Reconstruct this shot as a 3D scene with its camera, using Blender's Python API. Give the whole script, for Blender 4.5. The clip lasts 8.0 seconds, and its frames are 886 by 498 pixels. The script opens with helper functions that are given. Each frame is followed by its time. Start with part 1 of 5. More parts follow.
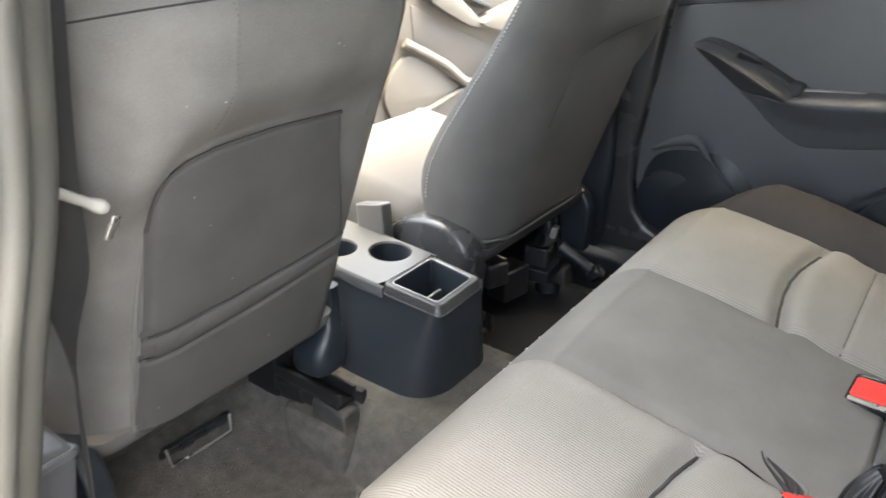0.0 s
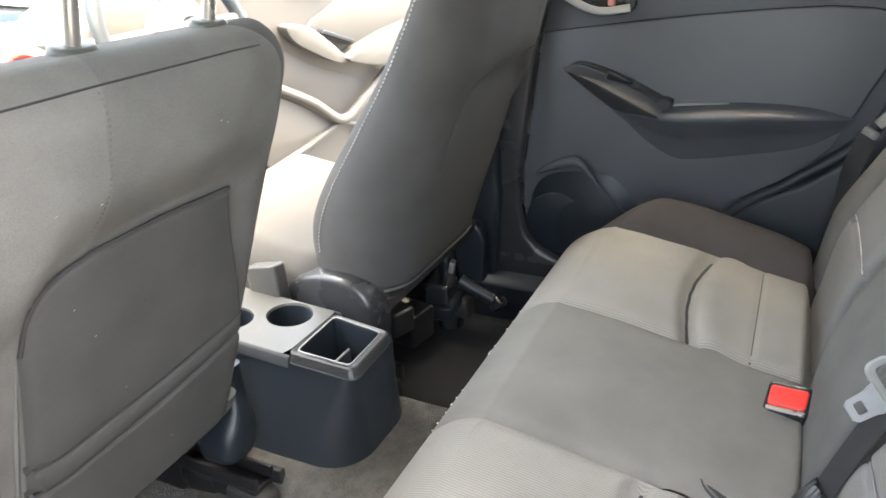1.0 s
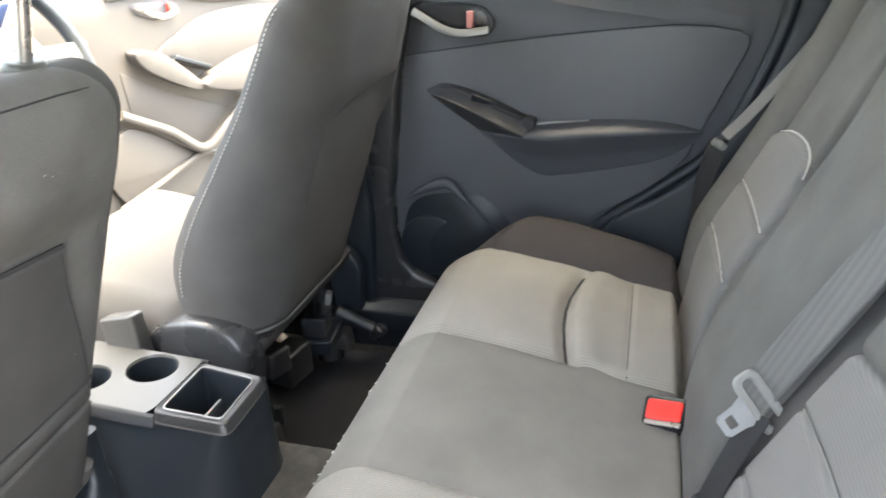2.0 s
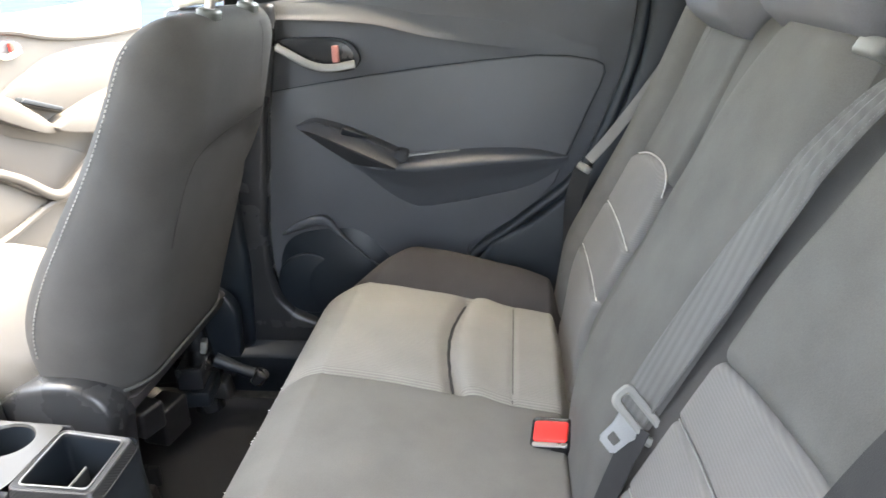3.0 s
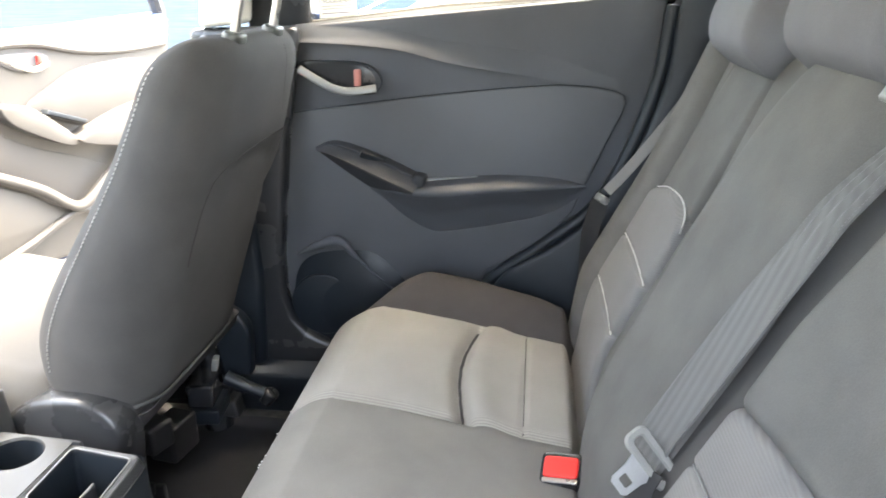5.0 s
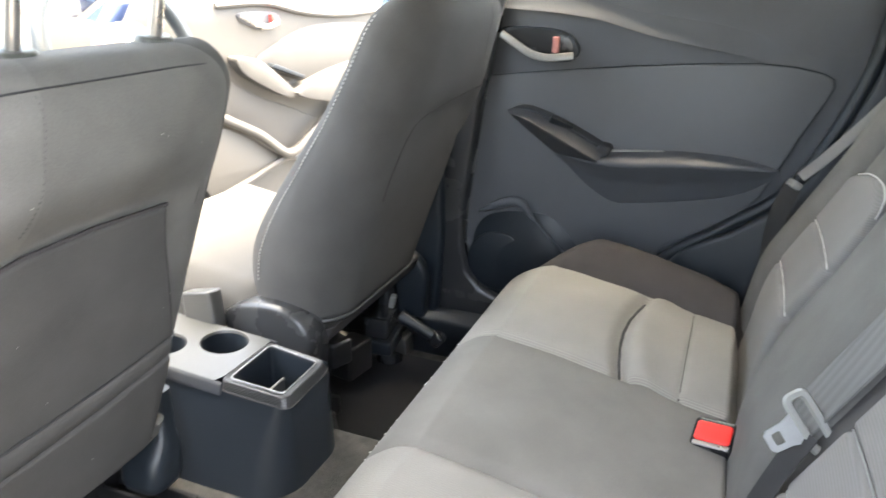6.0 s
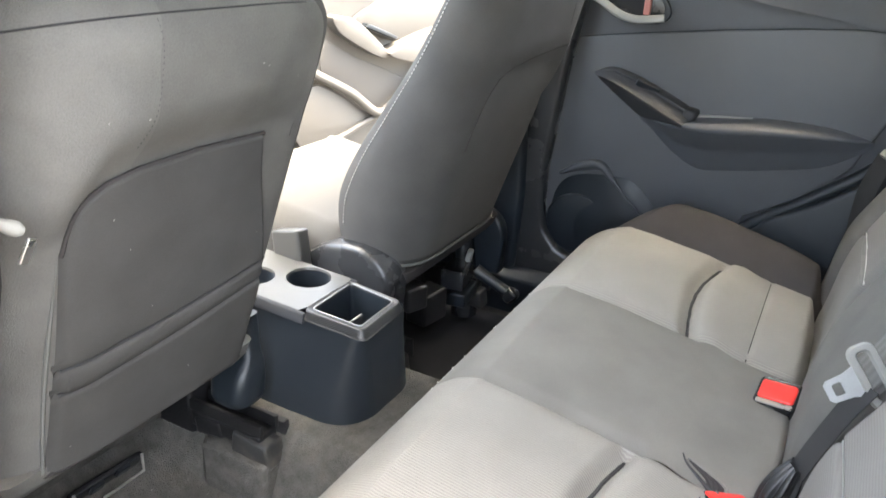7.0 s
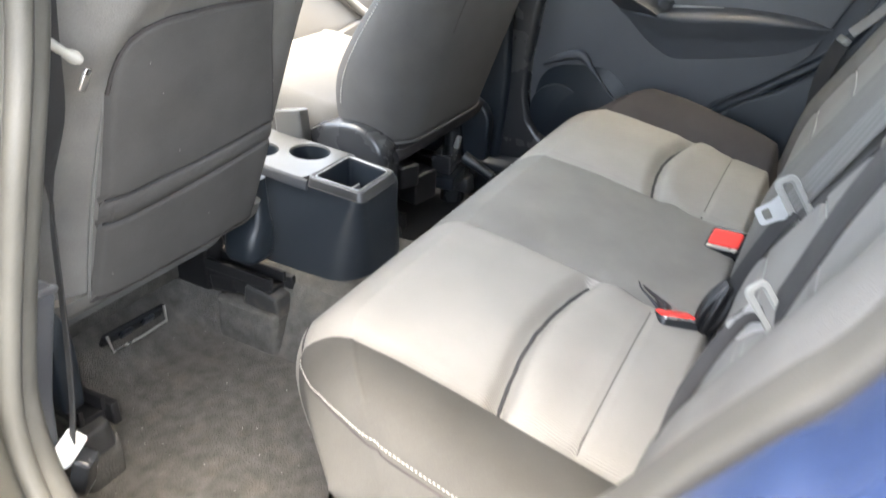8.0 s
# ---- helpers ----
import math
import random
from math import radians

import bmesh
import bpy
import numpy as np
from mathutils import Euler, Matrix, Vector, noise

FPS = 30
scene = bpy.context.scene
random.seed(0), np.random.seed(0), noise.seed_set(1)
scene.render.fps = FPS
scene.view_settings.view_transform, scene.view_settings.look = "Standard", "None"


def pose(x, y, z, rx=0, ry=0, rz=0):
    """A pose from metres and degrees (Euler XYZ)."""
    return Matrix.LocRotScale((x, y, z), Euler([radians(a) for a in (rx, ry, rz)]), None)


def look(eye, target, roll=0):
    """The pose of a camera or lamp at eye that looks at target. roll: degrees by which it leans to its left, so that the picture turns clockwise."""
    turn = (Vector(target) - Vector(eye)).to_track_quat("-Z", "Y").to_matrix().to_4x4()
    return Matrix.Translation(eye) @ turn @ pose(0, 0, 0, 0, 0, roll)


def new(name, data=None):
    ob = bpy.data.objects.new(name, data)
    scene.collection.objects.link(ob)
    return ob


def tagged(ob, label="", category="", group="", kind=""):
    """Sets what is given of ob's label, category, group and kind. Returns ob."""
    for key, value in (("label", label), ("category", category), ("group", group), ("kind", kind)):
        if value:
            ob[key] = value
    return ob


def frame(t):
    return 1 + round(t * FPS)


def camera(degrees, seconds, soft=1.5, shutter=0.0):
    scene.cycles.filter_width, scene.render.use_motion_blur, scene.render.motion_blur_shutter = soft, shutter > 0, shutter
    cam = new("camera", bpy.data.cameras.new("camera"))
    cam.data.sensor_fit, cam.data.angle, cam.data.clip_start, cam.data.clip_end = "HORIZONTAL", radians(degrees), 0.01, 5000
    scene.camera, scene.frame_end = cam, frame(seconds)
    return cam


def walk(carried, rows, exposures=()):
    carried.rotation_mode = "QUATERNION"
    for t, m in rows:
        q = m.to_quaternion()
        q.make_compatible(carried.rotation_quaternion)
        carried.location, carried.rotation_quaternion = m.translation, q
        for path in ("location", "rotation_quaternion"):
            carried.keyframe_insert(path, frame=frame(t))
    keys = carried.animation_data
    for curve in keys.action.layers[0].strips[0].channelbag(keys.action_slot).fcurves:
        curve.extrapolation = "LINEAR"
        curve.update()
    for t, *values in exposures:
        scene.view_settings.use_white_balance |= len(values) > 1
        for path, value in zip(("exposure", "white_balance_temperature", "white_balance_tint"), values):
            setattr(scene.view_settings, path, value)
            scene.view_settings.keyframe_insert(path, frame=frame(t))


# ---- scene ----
cam = camera(61.8, 8.0, soft=1.5, shutter=0.4)
ROWS = [
    (0.0, look((-0.8164, -0.3763, 0.8365), (-0.0869, 0.1510, 0.4010), 0.90)),
    (0.5, look((-0.8010, -0.3370, 0.8378), (-0.0095, 0.1042, 0.4149), -0.51)),
    (1.0, look((-0.7844, -0.3186, 0.8619), (0.0365, 0.0767, 0.4498), -1.97)),
    (1.5, look((-0.7576, -0.3156, 0.8557), (0.0916, 0.0148, 0.4436), -2.42)),
    (2.0, look((-0.7423, -0.3170, 0.8725), (0.1401, -0.0691, 0.4727), -1.86)),
    (2.2, look((-0.7402, -0.3171, 0.8668), (0.1581, -0.1060, 0.4816), -1.70)),
    (3.3, look((-0.7183, -0.3298, 0.8761), (0.2111, -0.2531, 0.5150), -1.80)),
    (3.5, look((-0.7116, -0.3345, 0.8836), (0.2202, -0.2628, 0.5277), -1.74)),
    (4.0, look((-0.7104, -0.3294, 0.9047), (0.2279, -0.2697, 0.5641), -1.34)),
    (4.2, look((-0.7104, -0.3213, 0.9082), (0.2296, -0.2628, 0.5721), -0.96)),
    (5.3, look((-0.7374, -0.3179, 0.8722), (0.1847, -0.1493, 0.5240), 0.28)),
    (5.5, look((-0.7527, -0.3154, 0.8697), (0.1570, -0.0987, 0.5155), 0.72)),
    (6.0, look((-0.7954, -0.3308, 0.8480), (0.0759, 0.0055, 0.4906), 1.79)),
    (6.5, look((-0.8226, -0.3491, 0.8346), (0.0124, 0.0596, 0.4663), 2.50)),
    (7.0, look((-0.8390, -0.3611, 0.8245), (-0.0256, 0.0685, 0.4324), 2.64)),
    (7.5, look((-0.8838, -0.3785, 0.7985), (-0.0855, 0.0400, 0.3654), 2.94)),
    (8.0, look((-0.9717, -0.4326, 0.7917), (-0.1874, -0.0409, 0.3107), 3.26)),
]
walk(cam, ROWS, [(0.0, 5.33, 8150, 3), (2.2, 5.46, 8050, 3), (3.5, 5.67, 7950, 5), (4.2, 5.75, 7750, 6), (5.5, 5.50, 7950, 3), (6.8, 5.50, 7950, 3), (8.0, 5.51, 7750, 3)])

# ---- light ----
SUN_TO = Vector((0.06, -0.12, 0.99)).normalized()
world = bpy.data.worlds.new("sky")
scene.world = world
world.use_nodes = True
wn = world.node_tree.nodes
sky = wn.new("ShaderNodeTexSky")
sky.sky_type, sky.sun_disc = "NISHITA", False
sky.sun_elevation = math.asin(SUN_TO.z)
sky.sun_rotation = math.atan2(SUN_TO.x, SUN_TO.y)
sky.air_density, sky.dust_density, sky.ozone_density = 0.7, 6.0, 0.6
world.node_tree.links.new(sky.outputs[0], wn["Background"].inputs[0])
wn["Background"].inputs[1].default_value = 0.15
sun = new("sun", bpy.data.lights.new("sun", "SUN"))
sun.data.energy, sun.data.angle, sun.data.color = 0.5, radians(14.0), (1.0, 0.93, 0.84)
sun.matrix_world = look(SUN_TO * 10, (0, 0, 0))


# ---- materials ----
def material(name, color, rough=0.6, metal=0.0, vary=0.12, scale=18.0, grain=600.0, bump=0.15, depth=0.001,
             ribs=0.0, rib_axis="X", rib_dark=0.86, spec=0.5, sheen=0.0, dirt=0.0, dirt_color=(0.3, 0.27, 0.22)):
    m = bpy.data.materials.new(name)
    m.use_nodes = True
    n, l = m.node_tree.nodes, m.node_tree.links
    b = n["Principled BSDF"]
    b.inputs["Roughness"].default_value, b.inputs["Metallic"].default_value = rough, metal
    b.inputs["Specular IOR Level"].default_value = spec
    b.inputs["Sheen Weight"].default_value = sheen
    co = n.new("ShaderNodeTexCoord")
    big, small = n.new("ShaderNodeTexNoise"), n.new("ShaderNodeTexNoise")
    big.inputs["Scale"].default_value, big.inputs["Detail"].default_value = scale, 5
    small.inputs["Scale"].default_value, small.inputs["Detail"].default_value = grain, 2
    for t in (big, small):
        l.new(co.outputs["Object"], t.inputs["Vector"])
    mixed = n.new("ShaderNodeMath")
    mixed.operation = "MULTIPLY_ADD"
    mixed.inputs[1].default_value = 0.45
    l.new(small.outputs[0], mixed.inputs[0])
    l.new(big.outputs[0], mixed.inputs[2])
    ramp = n.new("ShaderNodeMapRange")
    ramp.inputs[1].default_value, ramp.inputs[2].default_value = 0.45, 1.0
    ramp.inputs[3].default_value, ramp.inputs[4].default_value = 1 - vary, 1 + vary
    l.new(mixed.outputs[0], ramp.inputs[0])
    tint = n.new("ShaderNodeVectorMath")
    tint.operation = "SCALE"
    tint.inputs[0].default_value = color
    l.new(ramp.outputs[0], tint.inputs["Scale"])
    out = tint.outputs[0]
    if dirt:
        spots = n.new("ShaderNodeTexNoise")
        spots.inputs["Scale"].default_value, spots.inputs["Detail"].default_value = scale * 0.6, 8
        l.new(co.outputs["Object"], spots.inputs["Vector"])
        lim = n.new("ShaderNodeMapRange")
        lim.inputs[1].default_value, lim.inputs[2].default_value = 0.52, 0.75
        lim.inputs[4].default_value = dirt
        l.new(spots.outputs[0], lim.inputs[0])
        mx = n.new("ShaderNodeMix")
        mx.data_type = "RGBA"
        l.new(lim.outputs[0], mx.inputs[0])
        l.new(out, mx.inputs[6])
        mx.inputs[7].default_value = (*dirt_color, 1)
        out = mx.outputs[2]
    height = small.outputs[0]
    if ribs:
        wave = n.new("ShaderNodeTexWave")
        wave.bands_direction = rib_axis
        wave.inputs["Scale"].default_value = 0.314 / ribs
        wave.inputs["Distortion"].default_value = 0.25
        wave.inputs["Detail Scale"].default_value = 3
        l.new(co.outputs["Object"], wave.inputs["Vector"])
        darker = n.new("ShaderNodeMapRange")
        darker.inputs[3].default_value, darker.inputs[4].default_value = rib_dark, 1.05
        l.new(wave.outputs["Fac"], darker.inputs[0])
        ribbed = n.new("ShaderNodeVectorMath")
        ribbed.operation = "SCALE"
        l.new(out, ribbed.inputs[0])
        l.new(darker.outputs[0], ribbed.inputs["Scale"])
        out = ribbed.outputs[0]
        add = n.new("ShaderNodeMath")
        add.operation = "ADD"
        l.new(wave.outputs["Fac"], add.inputs[0])
        l.new(height, add.inputs[1])
        height = add.outputs[0]
    l.new(out, b.inputs["Base Color"])
    bp = n.new("ShaderNodeBump")
    bp.inputs["Strength"].default_value, bp.inputs["Distance"].default_value = bump, depth
    l.new(height, bp.inputs["Height"])
    l.new(bp.outputs[0], b.inputs["Normal"])
    rr = n.new("ShaderNodeMapRange")
    rr.inputs[1].default_value, rr.inputs[2].default_value = 0.3, 0.75
    rr.inputs[3].default_value, rr.inputs[4].default_value = max(0.02, rough - 0.07), min(1, rough + 0.07)
    l.new(big.outputs[0], rr.inputs[0])
    l.new(rr.outputs[0], b.inputs["Roughness"])
    return m


M_DARK = material("charcoal_fabric", (0.128, 0.124, 0.118), 0.9, vary=0.22, scale=14, grain=700, bump=0.6, sheen=0.0, spec=0.2)
# charcoal fabric lightened for the side that catches more light
M_PANEL = material("lit_side_fabric", (0.146, 0.141, 0.134), 0.9, vary=0.22, scale=14, grain=700, bump=0.6, spec=0.2)
M_RAIL = material("black_oiled_steel", (0.013, 0.013, 0.014), 0.40, metal=0.2, vary=0.3, scale=40, grain=500, bump=0.2)
# seat fabric darkened for the weaker light on the pocket
M_POCKET = material("shaded_pocket_fabric", (0.066, 0.064, 0.062), 0.92, vary=0.18, scale=16, grain=800, bump=0.45, spec=0.15)
# charcoal fabric darkened for the shade on driver seat and passenger flank
M_REAR = material("shaded_charcoal_fabric", (0.064, 0.062, 0.060), 0.92, vary=0.18, scale=13, grain=800, bump=0.4, spec=0.15)
# near-black, for the shade on the far footwell floor
M_FOOTSHADE = material("footwell_shade_sheet", (0.020, 0.020, 0.022), 0.75, vary=0.25, scale=25, grain=500, bump=0.4, spec=0.3)
M_CUSHION = material("front_cushion_fabric", (0.066, 0.064, 0.062), 0.9, vary=0.14, scale=12, grain=900, bump=0.35, spec=0.2)
M_BACK = material("grey_back_fabric", (0.114, 0.111, 0.105), 0.9, vary=0.22, scale=12, grain=900, bump=0.35, sheen=0.0, spec=0.2)
M_HEAD = material("headrest_fabric", (0.140, 0.140, 0.146), 0.85, vary=0.14, scale=12, grain=900, bump=0.35, sheen=0.0, spec=0.2)
M_BOLSTER = material("dark_brown_fabric", (0.046, 0.042, 0.042), 0.92, vary=0.16, scale=14, grain=900, bump=0.35, sheen=0.0, spec=0.15)
M_CENTRE = material("mid_grey_fabric", (0.156, 0.149, 0.136), 0.9, vary=0.15, scale=12, grain=900, bump=0.35, sheen=0.0, spec=0.2)
# bolster fabric lightened for the light that falls in at the open door
M_BOLSTER_LIT = material("lit_bolster_fabric", (0.060, 0.058, 0.053), 0.9, vary=0.20, scale=12, grain=900, bump=0.35, spec=0.2)
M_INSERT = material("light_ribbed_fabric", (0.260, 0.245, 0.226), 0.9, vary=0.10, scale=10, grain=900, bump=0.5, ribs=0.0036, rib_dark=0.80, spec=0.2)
# the cushion's ribbed fabric again, darkened for the dimmer light on the backrest
M_INSERT_B = material("dimmed_ribbed_back_fabric", (0.170, 0.164, 0.156), 0.9, vary=0.10, scale=10, grain=900, bump=0.2, ribs=0.0030, rib_axis="Z", rib_dark=0.93, spec=0.2)
M_SIDE = material("grey_vinyl", (0.060, 0.060, 0.057), 0.62, vary=0.10, scale=9, grain=1200, bump=0.2)
M_PLASTIC = material("black_plastic", (0.012, 0.016, 0.021), 0.40, spec=0.35, vary=0.18, scale=10, grain=1500, bump=0.2)
M_CONSOLE = material("satin_console_plastic", (0.014, 0.018, 0.023), 0.42, vary=0.12, scale=14, grain=900, bump=0.12)
M_SCUFF = material("scuffed_plastic", (0.028, 0.028, 0.028), 0.45, vary=0.3, scale=40, grain=500, bump=0.3, dirt=0.3, dirt_color=(0.22, 0.18, 0.13))
M_PILLAR = material("pillar_plastic", (0.026, 0.027, 0.029), 0.28, vary=0.15, scale=12, grain=1300, bump=0.15)
M_GRIP = material("matt_grip_plastic", (0.040, 0.042, 0.047), 0.75, spec=0.35, vary=0.12, scale=12, grain=1300, bump=0.2)
M_DOOR = material("grained_door_plastic", (0.070, 0.074, 0.083), 0.55, spec=0.35, vary=0.12, scale=8, grain=1300, bump=0.25)
M_SOFT = material("soft_door_insert", (0.070, 0.073, 0.081), 0.5, vary=0.10, scale=8, grain=1300, bump=0.25)
M_GLOSS = material("gloss_black_plastic", (0.02, 0.021, 0.023), 0.25, vary=0.2, scale=20, grain=400, bump=0.03)
M_TRIM = material("silver_plastic", (0.060, 0.060, 0.059), 0.44, metal=0.3, vary=0.08, scale=12, grain=1500, bump=0.1)
M_WEAVE = material("carbon_look_trim", (0.030, 0.030, 0.031), 0.4, vary=0.1, scale=12, grain=900, bump=0.3, ribs=0.0030, rib_axis="DIAGONAL")
M_HANDLE = material("satin_handle_plastic", (0.26, 0.26, 0.255), 0.36, metal=0.5, vary=0.05, scale=30, grain=600, bump=0.03)
M_FADED = material("faded_red_plastic", (0.42, 0.17, 0.15), 0.5, vary=0.06, scale=30, grain=900, bump=0.03)
M_CHROME = material("satin_metal", (0.50, 0.48, 0.45), 0.30, metal=0.85, vary=0.05, scale=30, grain=600, bump=0.03)
M_STEEL = material("brushed_steel", (0.32, 0.33, 0.33), 0.4, metal=0.6, vary=0.08, scale=40, grain=800, bump=0.05)
M_HEADGUIDE = material("dark_guide_plastic", (0.075, 0.078, 0.070), 0.45, vary=0.08, scale=30, grain=700, bump=0.05)
M_RED = material("red_plastic", (0.75, 0.035, 0.03), 0.4, vary=0.06, scale=30, grain=900, bump=0.03)
M_CARPET = material("grey_carpet", (0.092, 0.088, 0.081), 0.98, vary=0.32, scale=45, grain=420, bump=1.0, depth=0.004, spec=0.05, dirt=0.18, dirt_color=(0.2, 0.17, 0.13))
M_BELT = material("woven_belt", (0.112, 0.110, 0.106), 0.6, vary=0.10, scale=20, grain=1500, bump=0.35, ribs=0.0098, rib_axis="X", rib_dark=0.84)
M_TONGUE = material("grey_tongue_plastic", (0.20, 0.20, 0.188), 0.45, vary=0.06, scale=30, grain=700, bump=0.05)
M_BAR = material("mid_grey_plastic", (0.15, 0.15, 0.145), 0.45, vary=0.06, scale=30, grain=700, bump=0.05)
M_STITCH = material("pale_thread", (0.38, 0.37, 0.34), 0.9, vary=0.1, scale=50, grain=900, bump=0.2)
M_PIPE = material("pale_piping", (0.46, 0.44, 0.41), 0.8, vary=0.1, scale=50, grain=900, bump=0.2)
# serves sewn seams and also the shade drawn into creases and slits
M_DARKLINE = material("dark_thread_and_crease_shade", (0.03, 0.03, 0.032), 0.9, vary=0.1, scale=50, grain=900, bump=0.2)
M_GREY = material("pale_grey_plastic", (0.34, 0.335, 0.315), 0.55, vary=0.08, scale=9, grain=900, bump=0.15)
M_FRONTDOOR = material("stone_beige_trim", (0.064, 0.061, 0.057), 0.55, vary=0.07, scale=8, grain=1100, bump=0.2)
M_CREAM = material("cream_headlining", (0.62, 0.59, 0.53), 0.85, vary=0.05, scale=8, grain=900, bump=0.2)
M_SEAL = material("grey_seal_rubber", (0.064, 0.063, 0.057), 0.6, vary=0.2, scale=15, grain=700, bump=0.2)
M_RUBBER = material("door_seal_rubber", (0.036, 0.036, 0.034), 0.7, vary=0.15, scale=15, grain=700, bump=0.15)
M_BLUE = material("blue_car_paint", (0.016, 0.028, 0.072), 0.22, metal=0.2, vary=0.06, scale=6, grain=2500, bump=0.02)
M_CONCRETE = material("pale_concrete", (0.30, 0.29, 0.27), 0.9, vary=0.15, scale=0.6, grain=30, bump=0.4, depth=0.01, dirt=0.25, dirt_color=(0.25, 0.23, 0.2))
M_TARMAC = material("dark_tarmac", (0.075, 0.074, 0.072), 0.85, vary=0.2, scale=1.5, grain=80, bump=0.5, depth=0.01)
M_ROAD = material("blue_grey_asphalt", (0.014, 0.021, 0.033), 0.95, spec=0.0, vary=0.3, scale=0.8, grain=60, bump=0.5, depth=0.01)
M_WHITE = material("white_line_paint", (0.72, 0.72, 0.70), 0.7, vary=0.1, scale=2, grain=50, bump=0.2)
M_YELLOW = material("yellow_line_paint", (0.30, 0.20, 0.04), 0.7, vary=0.15, scale=2, grain=50, bump=0.2)
M_PAPER = material("white_sticker", (0.8, 0.8, 0.76), 0.5, vary=0.03, scale=20, grain=300, bump=0.02)
M_INK = material("printed_ink", (0.12, 0.11, 0.12), 0.6, vary=0.05, scale=20, grain=300, bump=0.0)
# front door trim with the shade of recess and seam mixed in
M_GREYLINE = material("shaded_trim_plastic", (0.060, 0.057, 0.054), 0.6, vary=0.07, scale=8, grain=1100, bump=0.2)
M_DASH = material("grey_dash_plastic", (0.070, 0.068, 0.065), 0.6, vary=0.07, scale=8, grain=1100, bump=0.2)
M_BELTDARK = material("black_woven_belt", (0.014, 0.014, 0.015), 0.8, vary=0.08, scale=20, grain=1500, bump=0.3)
M_BELTLIGHT = material("grey_woven_belt", (0.13, 0.128, 0.125), 0.7, vary=0.08, scale=20, grain=1500, bump=0.3)
M_PALE = material("white_plastic", (0.7, 0.69, 0.66), 0.4, vary=0.05, scale=20, grain=700, bump=0.05)
M_GLASS = bpy.data.materials.new("window_glass")
M_GLASS.use_nodes = True
gb = M_GLASS.node_tree.nodes["Principled BSDF"]
gb.inputs["Base Color"].default_value = (0.78, 0.85, 0.85, 1)
gb.inputs["Transmission Weight"].default_value, gb.inputs["Roughness"].default_value, gb.inputs["IOR"].default_value = 1.0, 0.0, 1.1


# ---- building helpers ----
def base_of(ob):
    p = Vector()
    while ob:
        p += ob.location
        ob = ob.parent
    return p


def thing(name, at, label, category, group="", kind=""):
    ob = new(name)
    ob.location, ob.empty_display_size = at, 0.05
    return tagged(ob, label, category, group, kind)


def part(name, bm, mat, parent, label="", smooth=True, sharp=38.0):
    """Links a bmesh, given in world places, as one mesh object under a thing or a part."""
    bmesh.ops.recalc_face_normals(bm, faces=bm.faces)
    me = bpy.data.meshes.new(name)
    off = base_of(parent)
    for v in bm.verts:
        v.co -= off
    for f in bm.faces:
        f.smooth = smooth
    limit = radians(sharp)
    for e in bm.edges:
        if len(e.link_faces) == 2 and e.calc_face_angle(0.0) > limit:
            e.smooth = False
    bm.to_mesh(me)
    bm.free()
    me.materials.append(mat)
    ob = new(name, me)
    ob.parent = parent
    if label:
        ob["label"] = label
    return ob


def grid(fn, nu, nv, close_u=False):
    """A sheet of points fn(u, v), u and v from 0 to 1."""
    bm = bmesh.new()
    rows = [[bm.verts.new(fn(i / nu, j / nv)) for j in range(nv + 1)] for i in range(nu + (0 if close_u else 1))]
    for i in range(nu):
        a, b = rows[i], rows[(i + 1) % len(rows)]
        for j in range(nv):
            bm.faces.new((a[j], a[j + 1], b[j + 1], b[j]))
    return bm


def loft(rings, caps=True):
    bm = bmesh.new()
    vs = [[bm.verts.new(p) for p in ring] for ring in rings]
    n = len(vs[0])
    for a, b in zip(vs, vs[1:]):
        for i in range(n):
            bm.faces.new((a[i], a[(i + 1) % n], b[(i + 1) % n], b[i]))
    if caps:
        bm.faces.new(vs[0][::-1])
        bm.faces.new(vs[-1])
    return bm


def rounded(w, h, r, n=5):
    """A rounded rectangle about (0, 0)."""
    r = min(r, w / 2 - 1e-4, h / 2 - 1e-4)
    pts = []
    for cx, cy, a0 in ((w / 2 - r, h / 2 - r, 0), (-w / 2 + r, h / 2 - r, 90), (-w / 2 + r, -h / 2 + r, 180), (w / 2 - r, -h / 2 + r, 270)):
        for k in range(n + 1):
            a = radians(a0 + 90 * k / n)
            pts.append((cx + r * math.cos(a), cy + r * math.sin(a)))
    return pts


def pad(m, w, d, h, r, edge=0.01, n=5, steps=4):
    """A soft box with rounded upright edges and rounded rims, centred at the pose m."""
    rings = []
    for side in (-1, 1):
        for k in range(steps + 1):
            a = radians(90 * (k if side < 0 else steps - k) / steps)
            inset = edge * (1 - math.sin(a))
            z = side * (h / 2 - edge * (1 - math.cos(a)))
            rings.append([m @ Vector((x, y, z)) for x, y in rounded(w - 2 * inset, d - 2 * inset, max(r - inset, 0.001), n)])
    return loft(rings)


def tube(pts, radius, seg=8, closed=False):
    pts = [Vector(p) for p in pts]
    rings, s = [], None
    for i, p in enumerate(pts):
        a, b = pts[max(i - 1, 0)], pts[min(i + 1, len(pts) - 1)]
        t = (b - a).normalized()
        if s is None:
            s = t.cross(Vector((0, 0, 1)) if abs(t.z) < 0.95 else Vector((1, 0, 0)))
        s = (s - s.dot(t) * t).normalized()
        q = s.cross(t)
        r = radius[i] if isinstance(radius, (list, tuple)) else radius
        rings.append([p + r * (math.cos(2 * math.pi * k / seg) * s + math.sin(2 * math.pi * k / seg) * q) for k in range(seg)])
    return loft(rings)


